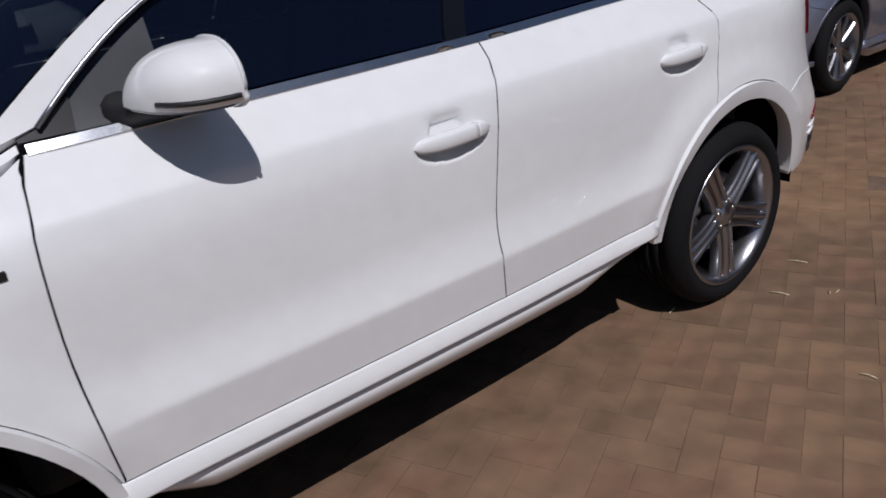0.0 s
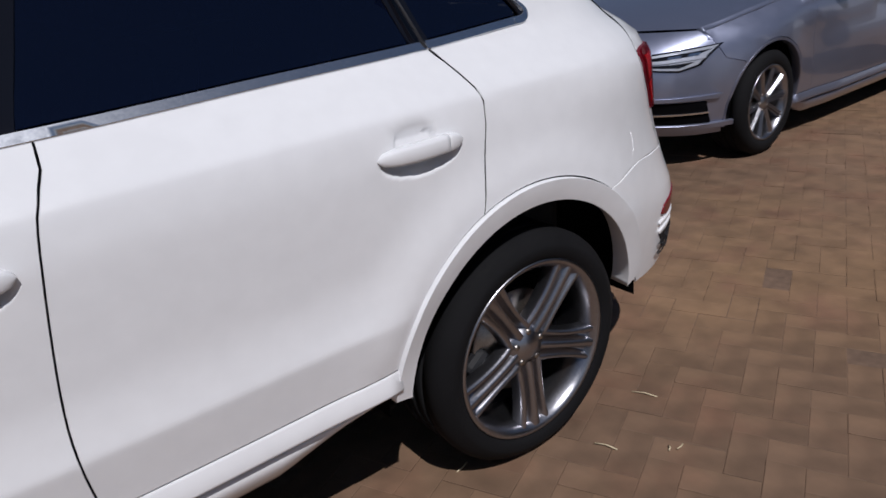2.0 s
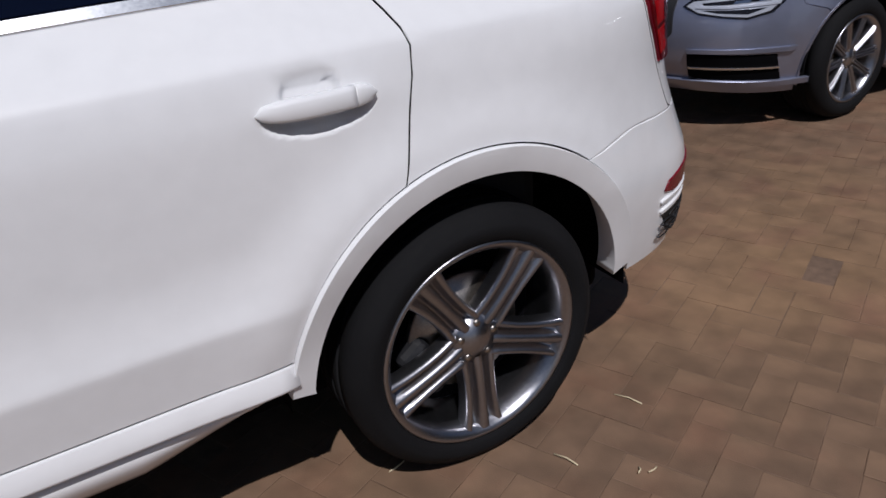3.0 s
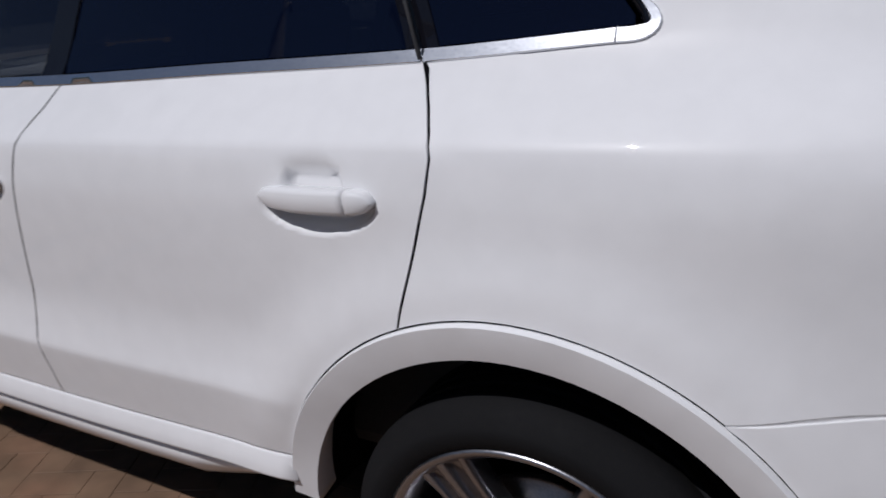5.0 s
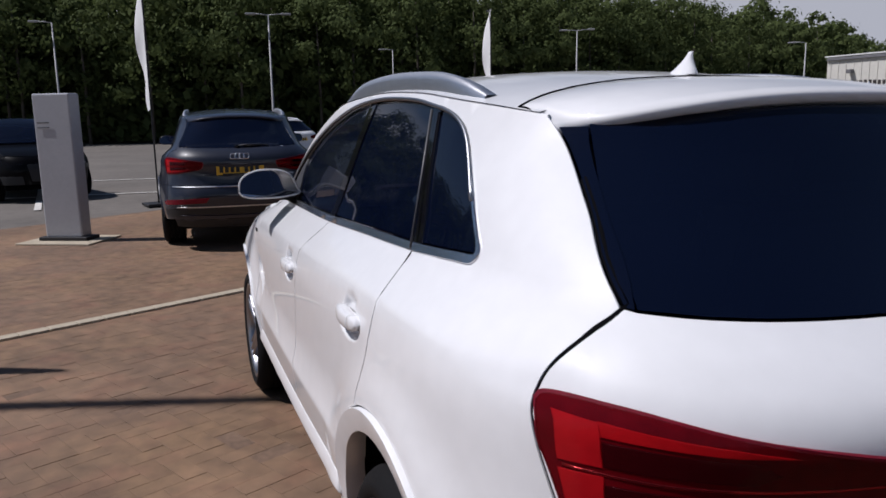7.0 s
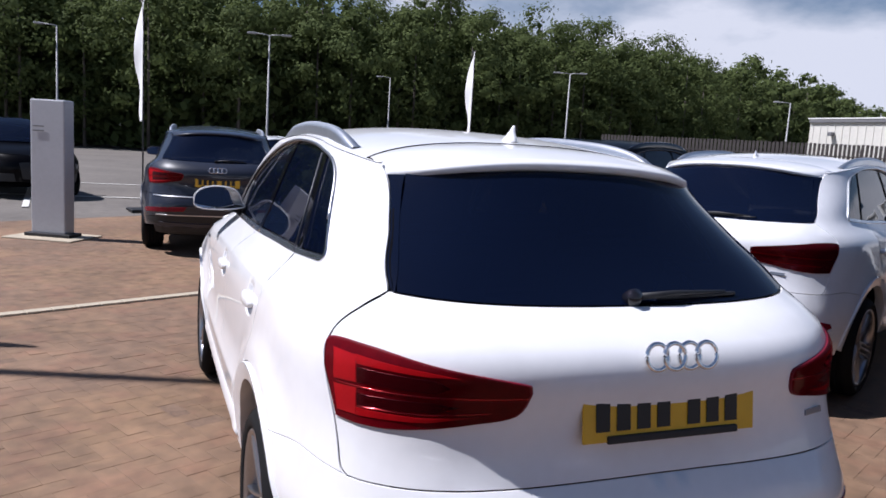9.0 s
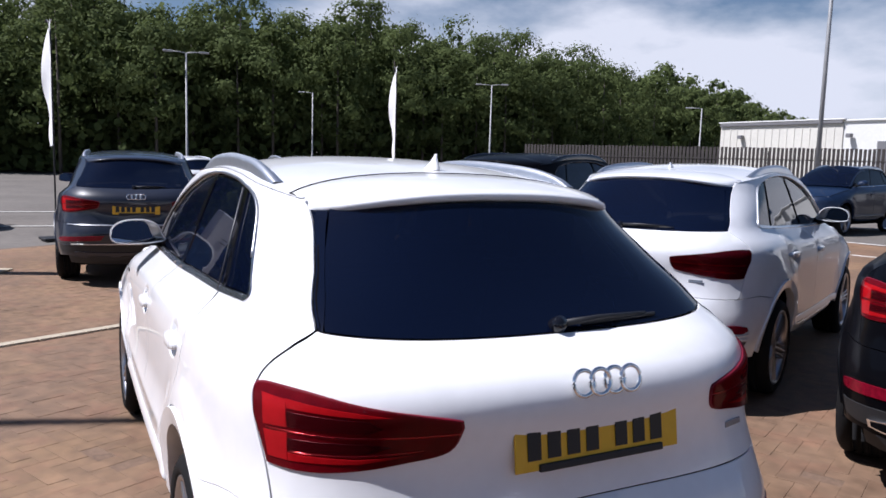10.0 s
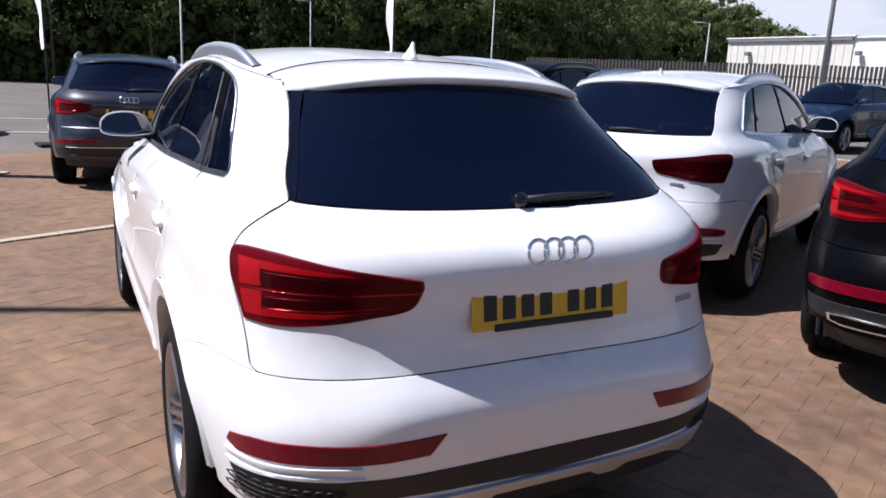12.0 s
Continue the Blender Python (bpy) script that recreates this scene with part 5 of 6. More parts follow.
SALOON = variant(
    SUV, **E_, b_line=None, paint=SILVER_PAINT, spokes=10, group="parked cars", label="silver-blue metallic saloon with double-spoke alloy wheels",
    wb=2.912, r=0.318, arch=0.388, lip=0.022, rim=0.226, tyre_w=0.235, wheel_y=0.905, rake=0.02, n_rear=[(0.2, 3.2), (1.2, 3.2)], n_front=2.7, arm=0.40, trim_off=0.002, rails=None, spoiler=None, fin=None,
    width=[(0.15, 0.83), (0.25, 0.885), (0.35, 0.905), (0.50, 0.918), (0.70, 0.915), (0.80, 0.92), (0.84, 0.915), (0.89, 0.885), (0.94, 0.835), (1.0, 0.81),
           (1.2, 0.73), (1.38, 0.63), (1.45, 0.57)],
    rear_soft=[(0.20, -1.02), (0.50, -1.10), (0.80, -1.12), (0.95, -1.10), (1.0, -1.0), (1.05, -0.75), (1.22, -0.45), (1.45, -0.2)],
    rear=[(0.20, -1.02), (0.50, -1.10), (0.80, -1.12), (0.95, -1.10), (1.0, -1.0), (1.05, -0.75), (1.22, -0.45), (1.45, -0.2)],
    front=[(0.18, 3.66), (0.30, 3.78), (0.45, 3.83), (0.60, 3.81), (0.70, 3.75), (0.785, 3.615), (0.865, 3.31), (0.935, 2.91), (1.1, 2.8)],
    rear_start=[(0.2, -0.1), (1.0, -0.1), (1.3, 0.1)], front_start=[(0.2, 2.9), (0.8, 2.7), (1.1, 2.2), (1.5, 1.5)],
    roof=[(-0.6, 1.22), (-0.2, 1.33), (0.3, 1.415), (0.9, 1.445), (1.4, 1.44), (1.7, 1.40)],
    hood=[(2.4, 0.985), (2.9, 0.935), (3.3, 0.865), (3.6, 0.785), (3.75, 0.72)], hood_drop=0.05, hood_end=3.60,
    cowl=(2.45, 0.945), screen_top=(1.55, 1.37), screen_bow=0.18,
    belt=[(-0.6, 0.985), (0.3, 0.975), (1.2, 0.955), (2.4, 0.925)], sill=[(0.3, 0.315), (2.6, 0.30)],
    front_gap=[(2.40, 0.925), (2.42, 0.70), (2.40, 0.50), (2.36, 0.302)], b_gap=(1.25, 1.24), c_gap_top=0.32, c_gap_glass=(0.33, 0.42), b_lean=0.06,
    rear_gap=[(0.32, 0.975), (0.27, 0.85), (0.24, 0.72), (0.27, 0.625)],
    dlo_rear=[(-0.35, 0.985), (-0.36, 1.0), (-0.20, 1.10), (0.0, 1.22), (0.15, 1.295), (0.25, 1.325)],
    dlo_top=[(0.25, 1.325), (0.6, 1.355), (1.0, 1.365), (1.3, 1.345), (1.6, 1.285), (1.95, 1.15), (2.3, 0.95)],
    gate_gap=[(-0.40, 1.20), (-0.75, 1.0), (-0.80, 0.95), (-0.85, 0.88), (-0.90, 0.80), (-0.92, 0.74), (-0.92, 0.70)],
    bumper_seam=[(-0.92, 0.70), (-0.60, 0.68), (-0.285, 0.61)], front_seam=[(3.36, 0.745), (3.30, 0.64), (3.19, 0.61)],
    handles=[(1.42, 0.80), (0.52, 0.83)], mirror=(2.10, 1.04, 1.02), wheel_twist=0,
    tail=dict(glass=((0.52, 1.06), (0.46, 1.20), 0.0, 0.02), fin=((0.55, 1.05), (0.5, 1.2)), edge=[(0.80, 0.66), (0.70, 0.64)], bottom=0.62, bottom_rise=0.02, low=0.20,
              lamp_outer=[(-0.88, 0.86)], lamp=[(0.70, 0.90), (0.45, 0.90), (0.45, 0.80), (0.70, 0.78)], lamp_bars=[], bumper_parts=[], plate=(-1.13, 0, 0.62), emblem=(-1.125, 0, 0.86)),
    nose=dict(top=0.62, parts=[
        ("grille", PLASTIC, [(0.40, 0.685), (0, 0.70), (-0.40, 0.685), (-0.42, 0.52), (-0.30, 0.33), (0, 0.325), (0.30, 0.33), (0.42, 0.52)], 0.006),
        ("headlamp_rim", GLOSS_BLACK, [(0.812, 0.728), (0.70, 0.711), (0.465, 0.677), (0.442, 0.645), (0.52, 0.609), (0.62, 0.594), (0.70, 0.586), (0.768, 0.616)], 0.002),
        ("headlamp_bowl", LAMP_WHITE, [(0.800, 0.720), (0.70, 0.702), (0.48, 0.669), (0.458, 0.647), (0.52, 0.618), (0.62, 0.603), (0.70, 0.596), (0.758, 0.624)], 0.004),
        ("headlamp_mask", GLOSS_BLACK, [(0.785, 0.702), (0.70, 0.690), (0.52, 0.662), (0.53, 0.652), (0.62, 0.655), (0.74, 0.672)], 0.006),
        ("lamp_unit", CHROME, [(0.755, 0.690), (0.715, 0.685), (0.715, 0.668), (0.750, 0.672)], 0.008),
        ("lamp_unit", CHROME, [(0.690, 0.680), (0.640, 0.673), (0.640, 0.658), (0.690, 0.664)], 0.008),
        ("headlamp_mask", GLOSS_BLACK, [(0.745, 0.640), (0.64, 0.632), (0.53, 0.630), (0.60, 0.617), (0.70, 0.611)], 0.006),
        ("day_lamp", LAMP_WHITE, [(0.775, 0.668), (0.62, 0.648), (0.50, 0.648), (0.50, 0.638), (0.62, 0.637), (0.775, 0.654)], 0.009),
        ("headlamp", LENS_GLASS, [(0.806, 0.724), (0.70, 0.707), (0.47, 0.673), (0.45, 0.645), (0.52, 0.613), (0.62, 0.598), (0.70, 0.590), (0.764, 0.619)], 0.013),
        ("corner_intake", LINER, [(0.80, 0.412), (0.50, 0.418), (0.49, 0.290), (0.80, 0.282)], 0.005),
        ("intake_blade", CHROME, [(0.80, 0.352), (0.50, 0.352), (0.50, 0.340), (0.80, 0.340)], 0.014),
        ("intake_brow", SILVER_PAINT, [(0.84, 0.450), (0.50, 0.444), (0.50, 0.422), (0.83, 0.426)], 0.016),
        ("splitter", SILVER_PAINT, [(0.86, 0.275), (0.5, 0.275), (0.05, 0.275), (0.05, 0.240), (0.5, 0.240), (0.85, 0.245)], 0.018)]),
)
saloon, _ = build_car(SALOON)
place(saloon, -5.95, -1.17, 1.5)
tagged(saloon, "silver-blue metallic saloon parked behind the white SUV")

# more of the stock, copied from the cars above
for src, x, y, a, sc, lab in (
        (black_suv, 5.15, -3.35, -64, (1.065, 1.035, 1.10), "black SUV parked in the angled row beyond the white one"),
        (white_suv, 8.6, -2.35, -4, BIG, "white SUV with roof rails, parked beside the grey one"),
        # the next two are added, mostly unseen, for the shadow by their tails
        (black_suv, -1.95, 2.86, 94, (1.08, 1.06, 1.12), "black SUV whose tail points at the walkway"),
        (grey_suv, -5.55, 1.80, 94, (1.08, 1.06, 1.12), "dark grey SUV whose tail points at the walkway"),
        (black_suv, -12.4, -1.2, 2, BIG, "black SUV parked behind the silver saloon"),
        (black_suv, 18.6, 4.6, 200, BIG, "black SUV facing the forecourt across the lane"),
        (white_suv, 24.5, -2.9, 20, BIG, "white SUV far across the car park"),
        (grey_suv, 8.9, -21.8, 100, BIG, "grey SUV parked across the lane"),
        (black_suv, 34.0, -13.0, 110, BIG, "black SUV by the fence"),
        (white_suv, 39.0, -16.0, 110, BIG, "white SUV by the fence")):
    o = copy_thing(src, pose(x, y, 0, 0, 0, a))
    o.matrix_basis = pose(x, y, 0, 0, 0, a) @ Matrix.Diagonal((*sc, 1))
    tagged(o, lab)
    # no bright rings where a dark tail passes for shadow
    if y > 1.5 and x < 0:
        for q in [q for q in o.children_recursive if q.name.split(".")[0] in ("emblem", "ring")]:
            bpy.data.objects.remove(q)


# ---------------------------------------------------------------- ground
ASPHALT = material("asphalt", (0.135, 0.120, 0.105), 0.9, vary=0.25, noise_scale=0.4, bump=0.004, bump_scale=180)
BRICK = material("brick_paver", (0.204, 0.116, 0.077), 0.72, vary=0.34, noise_scale=0.75, bump=0.0016, bump_scale=240, per_object=0.05)
# brown blocks with an orange cast in patches
bn, bl = BRICK.node_tree.nodes, BRICK.node_tree.links
scale_node = next(q for q in bn if q.bl_idname == "ShaderNodeVectorMath")
patch, patch_ramp, patch_mix = bn.new("ShaderNodeTexNoise"), bn.new("ShaderNodeValToRGB"), bn.new("ShaderNodeMixRGB")
patch.inputs["Scale"].default_value, patch.inputs["Detail"].default_value = 0.55, 4
patch_ramp.color_ramp.elements[0].position, patch_ramp.color_ramp.elements[1].position = 0.42, 0.66
patch_mix.inputs["Color1"].default_value, patch_mix.inputs["Color2"].default_value = (0.166, 0.102, 0.063, 1), (0.222, 0.134, 0.072, 1)
where = bn.new("ShaderNodeNewGeometry")
bl.new(where.outputs["Position"], patch.inputs["Vector"])
bl.new(patch.outputs["Fac"], patch_ramp.inputs["Fac"])
bl.new(patch_ramp.outputs["Color"], patch_mix.inputs["Fac"])
# smaller reddish blotches over the patches
blot, blot_ramp, blot_mix = bn.new("ShaderNodeTexNoise"), bn.new("ShaderNodeValToRGB"), bn.new("ShaderNodeMixRGB")
blot.inputs["Scale"].default_value, blot.inputs["Detail"].default_value = 3.2, 5
blot_ramp.color_ramp.elements[0].position, blot_ramp.color_ramp.elements[1].position = 0.50, 0.72
blot_mix.inputs["Color2"].default_value = (0.192, 0.104, 0.063, 1)
bl.new(where.outputs["Position"], blot.inputs["Vector"])
bl.new(blot.outputs["Fac"], blot_ramp.inputs["Fac"])
bl.new(blot_ramp.outputs["Color"], blot_mix.inputs["Fac"])
bl.new(patch_mix.outputs["Color"], blot_mix.inputs["Color1"])
bl.new(blot_mix.outputs["Color"], scale_node.inputs[0])
JOINT = material("joint_sand", (0.160, 0.102, 0.068), 0.95, vary=0.3, noise_scale=3, bump=0.002, bump_scale=300)
ground = solid("ground", ([(-900, -900, -0.02), (900, -900, -0.02), (900, 900, -0.02), (-900, 900, -0.02)], [(0, 1, 2, 3)]), ASPHALT, "grey asphalt of the car park", "", "", "structure")

BRICK_TURN = radians(25.5)
PALE = material("pale_concrete", (0.42, 0.36, 0.27), 0.85, vary=0.2, noise_scale=4, bump=0.001, bump_scale=200)
WHITE_LINE = material("worn_white_line", (0.62, 0.60, 0.56), 0.8, vary=0.25, noise_scale=7)
# the paving ends on a slanting edge towards the lane
EDGE_P, EDGE_N = (10.55, 4.04), (0.825, 0.567)
past_edge = lambda x, y: EDGE_N[0] * (x - EDGE_P[0]) + EDGE_N[1] * (y - EDGE_P[1])
edge_x = lambda y: EDGE_P[0] - EDGE_N[1] * (y - EDGE_P[1]) / EDGE_N[0]
bed_plan = [(-15.0, -16.0), (15.0, -16.0), (15.0, EDGE_P[1] - EDGE_N[0] * (15.0 - EDGE_P[0]) / EDGE_N[1]), (edge_x(8.0), 8.0), (-15.0, 8.0)]
bed_v = [(x, y, z) for z in (-0.0335, -0.0020) for x, y in bed_plan]
bed = solid("pavement", (bed_v, [(4, 3, 2, 1, 0), (5, 6, 7, 8, 9)] + [(i, (i + 1) % 5, 5 + (i + 1) % 5, 5 + i) for i in range(5)], False), JOINT, "brown brick paving of the forecourt", "", "", "structure")

# herringbone of 200 x 100 blocks, turned with the bays
B_L, B_W, GAP_ = 0.2, 0.1, 0.0014
ct, st_ = math.cos(BRICK_TURN), math.sin(BRICK_TURN)
rng = np.random.default_rng(5)


def block(w, d):
    """Corners of one block with a chamfered top."""
    a, b, e = w / 2 - GAP_ / 2, d / 2 - GAP_ / 2, 0.0019
    low = [(-a, -b, -0.02), (a, -b, -0.02), (a, b, -0.02), (-a, b, -0.02)]
    mid = [(-a, -b, -0.0009), (a, -b, -0.0009), (a, b, -0.0009), (-a, b, -0.0009)]
    top = [(-a + e, -b + e, 0), (a - e, -b + e, 0), (a - e, b - e, 0), (-a + e, b - e, 0)]
    faces = [(8, 9, 10, 11)]
    for k in (0, 4):
        faces += [(k + i, k + (i + 1) % 4, k + 4 + (i + 1) % 4, k + 4 + i) for i in range(4)]
    return np.array(low + mid + top), faces


lay = []
for i in range(-190, 215):
    for j in range(-60, 60):
        # a stair of two blocks, one lying along, one across
        ox, oy = B_W * i, B_W * i + 2 * B_L * j
        lay.append((ox + B_L / 2, oy + B_W / 2, False))
        lay.append((ox + B_W / 2, oy + B_W + B_L / 2, True))
spots = []
for u, v, up in lay:
    x, y = ct * u - st_ * v, st_ * u + ct * v
    if -14.8 < x < 14.9 and -15.8 < y < 7.8 and past_edge(x, y) < -0.12 and not (y < -9 and x < -6):
        spots.append((x, y, up))
along, faces_b = block(B_L, B_W)
acrossb, _ = block(B_W, B_L)
turn = np.array([[ct, -st_, 0], [st_, ct, 0], [0, 0, 1]])
along_w, across_w = along @ turn.T, acrossb @ turn.T
near = [q for q in spots if -1.35 < q[0] < 0.75 and 0.95 < q[1] < 3.4][:300]
near_set = set(near)
verts_b, all_faces = [], []
top_only = [faces_b[0]] + faces_b[5:]
for x, y, up in spots:
    if (x, y, up) in near_set:
        continue
    k = len(verts_b) * 12
    tilt = rng.normal(0, 0.0009)
    verts_b.append((across_w if up else along_w) + np.array([x, y, tilt]))
    fs_ = faces_b if abs(x) < 3.5 and abs(y) < 4 else top_only
    all_faces += [tuple(i + k for i in f) for f in fs_]
me = bpy.data.meshes.new("brick")
me.from_pydata(np.concatenate(verts_b).tolist(), [], all_faces)
me.materials.append(BRICK)
rest = new("bricks", me)
rest.parent = bed
tagged(rest, "brown brick blocks laid in herringbone", kind="stuff")
mesh_along = mesh_of("brick", along_w, faces_b, BRICK, False)
mesh_across = mesh_of("brick", across_w, faces_b, BRICK, False)
for x, y, up in near:
    b = new("brick", mesh_across if up else mesh_along)
    b.location = (x, y, float(rng.normal(0, 0.0009)))
    b.parent = bed
# a pale course of blocks between two bays, and worn lane lines on the asphalt
def strip_line(x0, y0, x1, y1, w, h, mat, name, label):
    d = Vector((x1 - x0, y1 - y0, 0))
    m = Matrix.Translation(((x0 + x1) / 2, (y0 + y1) / 2, h / 2 - 0.004)) @ pose(0, 0, 0, 0, 0, math.degrees(math.atan2(d.y, d.x)))
    return solid(name, moved(rbox(d.length, w, h, 0.003), m), mat, label, "", "", "structure")


hd = Vector((math.cos(radians(-64)), math.sin(radians(-64)), 0))
o_ = Vector((4.3, 2.43, 0))
course = thing("trim", "pale concrete blocks marking a parking bay", "", "", "structure")
sett = mesh_of("block", rbox(0.196, 0.105, 0.03, 0.006)[0], rbox(0.196, 0.105, 0.03, 0.006)[1], PALE, False)
for i in range(-12, 22):
    p = o_ + hd * (0.2 * i)
    b = new("block", sett)
    b.matrix_basis = pose(p.x, p.y, 0.004, 0, 0, -64)
    b.parent = course
strip_line(16, -4, 16.6, 9, 0.12, 0.006, WHITE_LINE, "road_line", "worn white line on the asphalt")
strip_line(13.5, 3.4, 24, 4.6, 0.12, 0.006, WHITE_LINE, "road_line", "worn white line on the asphalt")
strip_line(20.5, -4, 21.5, 12, 0.12, 0.006, WHITE_LINE, "road_line", "worn white line on the asphalt")
strip_line(4, -14.2, 12, -12.0, 0.12, 0.006, WHITE_LINE, "road_line", "worn white line on the asphalt")
strip_line(6, -17.0, 16, -14.0, 0.12, 0.006, WHITE_LINE, "road_line", "worn white line on the asphalt")

STRAW = material("dry_straw", (0.62, 0.52, 0.34), 0.7)
for x, y, a, ln in ((-0.437, 0.93, 114, 0.08), (-0.15, 1.017, 110, 0.068), (-0.271, 1.143, 40, 0.022), (0.21, 0.80, 15, 0.05), (-0.30, 1.16, 5, 0.03), (0.16, 1.48, 100, 0.05)):
    s_ = tube([(-ln / 2, 0, 0.004), (0, 0.004, 0.0065), (ln / 2, 0, 0.004)], 0.0022, 5)
    ob = solid("straw", s_, STRAW, "dry pale straw lying on the bricks", "straw", "straws on the paving")
    ob.matrix_basis = pose(x, y, 0, 0, 0, a)


# ---------------------------------------------------------------- things of the car park
POST = material("galvanised_steel", (0.34, 0.345, 0.35), 0.6, 0.4, vary=0.12, noise_scale=4)
FABRIC = material("white_flag_fabric", (0.78, 0.78, 0.78), 0.8, vary=0.05, noise_scale=5)
TOTEM = material("pale_grey_panel", (0.42, 0.43, 0.46), 0.4, vary=0.05, noise_scale=2, coat=0.3)
CLAD = material("cream_cladding", (0.66, 0.64, 0.58), 0.55, vary=0.06, noise_scale=0.5)
CLAD_WHITE = material("white_cladding", (0.74, 0.74, 0.72), 0.5, vary=0.05, noise_scale=0.5)
CLAD_DARK = material("grey_shutter", (0.16, 0.16, 0.17), 0.6, vary=0.1, noise_scale=1)
FENCE = material("weathered_fence", (0.062, 0.053, 0.050), 0.8, vary=0.3, noise_scale=3)


def feather_flag(x, y, height, turn, label):
    t = thing("feather_flag", label, "flag", "feather flags")
    pts = [(0, 0, z) for z in np.linspace(0.0, height * 0.86, 10)] + [(0.06 * height * (1 - math.cos(a)) , 0, height * (0.86 + 0.12 * math.sin(a))) for a in np.linspace(0.25, 1.9, 7)]
    part("pole", tube(pts, 0.016, 8), PLASTIC, t)
    part("foot", rbox(0.5, 0.5, 0.05, 0.015, at=(0, 0, 0.025)), PLASTIC, t)
    verts, faces, n, m = [], [], 30, 5
    for i in range(n + 1):
        s_ = i / n
        z = height * (0.43 + 0.55 * s_)
        w = 0.128 * height * min(1, (s_ / 0.30) ** 0.8 + 0.04) * (1 + 0.16 * math.sin(17 * s_) * (1 - s_)) * (1 - max(0, (s_ - 0.82) / 0.18) ** 2.2 * 0.9)
        for j in range(m + 1):
            u = j / m
            verts.append((0.02 + w * u, 0.05 * math.sin(3.1 * s_ * 3 + 2.2 * u) * u, z - 0.05 * u * (1 - s_)))
    faces = [(i * (m + 1) + j, i * (m + 1) + j + 1, (i + 1) * (m + 1) + j + 1, (i + 1) * (m + 1) + j) for i in range(n) for j in range(m)]
    k = len(verts)
    verts += [(v[0], v[1] + 0.004, v[2]) for v in verts]
    faces += [tuple(q + k for q in f[::-1]) for f in faces]
    part("sail", (verts, faces), FABRIC, t, "white printed-out fabric sail")
    t.matrix_basis = pose(x, y, 0, 0, 0, turn)
    return t


feather_flag(13.2, 1.35, 4.1, 14, "white feather flag behind the grey SUV")
feather_flag(14.3, -5.95, 4.0, -8, "white feather flag between rows of parked cars")
# unseen stand-in, put here to throw a dark patch on the paving
feather_flag(4.2, 4.4, 4.0, 60, "white feather flag at the edge of the forecourt")


def lamp_post(x, y, height, turn, arms=2, label="grey street lamp on a slim steel column", r=0.07):
    t = thing("street_lamp", label, "street lamp", "street lamps")
    part("column", tube([(0, 0, 0), (0, 0, 1.2), (0, 0, 1.25), (0, 0, height)], [r * 1.3, r * 1.3, r, r * 0.6], 10), POST, t)
    for k in range(arms):
        sx = 1 if k == 0 else -1
        part("arm", tube([(0, 0, height), (sx * 0.4, 0, height + 0.05), (sx * 0.75, 0, height + 0.06)], 0.03, 6), POST, t)
        part("lantern", rbox(0.55, 0.24, 0.10, 0.03, at=(sx * 0.95, 0, height + 0.06)), POST, t)
    t.matrix_basis = pose(x, y, 0, 0, 0, turn)
    return t


lamp_post(41.5, -5.0, 7.35, 80)
lamp_post(60.0, -17.9, 7.4, 60, 1)
lamp_post(46.0, -27.3, 7.6, 60)
lamp_post(41.0, -43.5, 6.6, 45, 1)
lamp_post(47.0, 6.3, 7.3, 80, 1)
lamp_post(4.45, 6.75, 11.0, 0, 1, "tall grey lamp column beside the forecourt", 0.085)
flagpole = thing("flagpole", "tall slim steel flagpole beyond the parked cars", "flagpole")
part("pole", tube([(0, 0, 0), (0, 0, 12)], [0.09, 0.05], 10), POST, flagpole)
part("base_plate", lathe([(0.0, 0.05), (0.22, 0.05), (0.25, 0.0)], 16, "z"), POST, flagpole)
flagpole.matrix_basis = pose(15.2, -22.6, 0)

totem = thing("sign_totem", "pale grey upright sign panel on a concrete pad", "sign")
part("panel", rbox(0.22, 0.50, 1.82, 0.02, at=(0, 0, 0.97)), TOTEM, totem)
part("plinth", rbox(0.30, 0.66, 0.07, 0.01, at=(0, 0, 0.035)), PLASTIC, totem)
part("pad", rbox(0.75, 1.0, 0.03, 0.01, at=(0.0, 0.0, 0.008)), PALE, totem)
for z in (1.52, 1.46):
    part("text_bar", rbox(0.004, 0.16, 0.018, 0.001, at=(-0.121, 0.12, z)), CLAD_DARK, totem)
totem.matrix_basis = pose(9.15, 2.46, 0, 0, 0, -28)

# palisade fence and warehouse beyond the lane
fence = thing("fence", "weathered grey palisade fence along the car park", "fence")
pale = rbox(0.115, 0.012, 2.74, 0.004)
pale_mesh = mesh_of("slat", pale[0], pale[1], FENCE, False)
f0, f1 = Vector((28.6, -19.1, 0)), Vector((7.0, -34.5, 0))
fd = (f1 - f0).normalized()
fl_ = (f1 - f0).length
ang = math.degrees(math.atan2(fd.y, fd.x))
for i in range(int(fl_ / 0.16)):
    p = f0 + fd * 0.16 * i
    b = new("slat", pale_mesh)
    b.matrix_basis = pose(p.x, p.y, 1.38 + 0.012 * math.sin(7.3 * i), 0, 0, ang)
    b.parent = fence
for i in range(int(fl_ / 2.75) + 1):
    p = f0 + fd * 2.75 * i
    q = part("post", moved(rbox(0.10, 0.10, 2.6, 0.005), pose(p.x - 0.08 * fd.y, p.y + 0.08 * fd.x, 1.30, 0, 0, ang)), FENCE, fence)
for z in (0.5, 2.25):
    part("rail", moved(rbox(fl_, 0.05, 0.05, 0.004), pose(*((f0 + f1) / 2).xy, z, 0, 0, ang)), FENCE, fence)

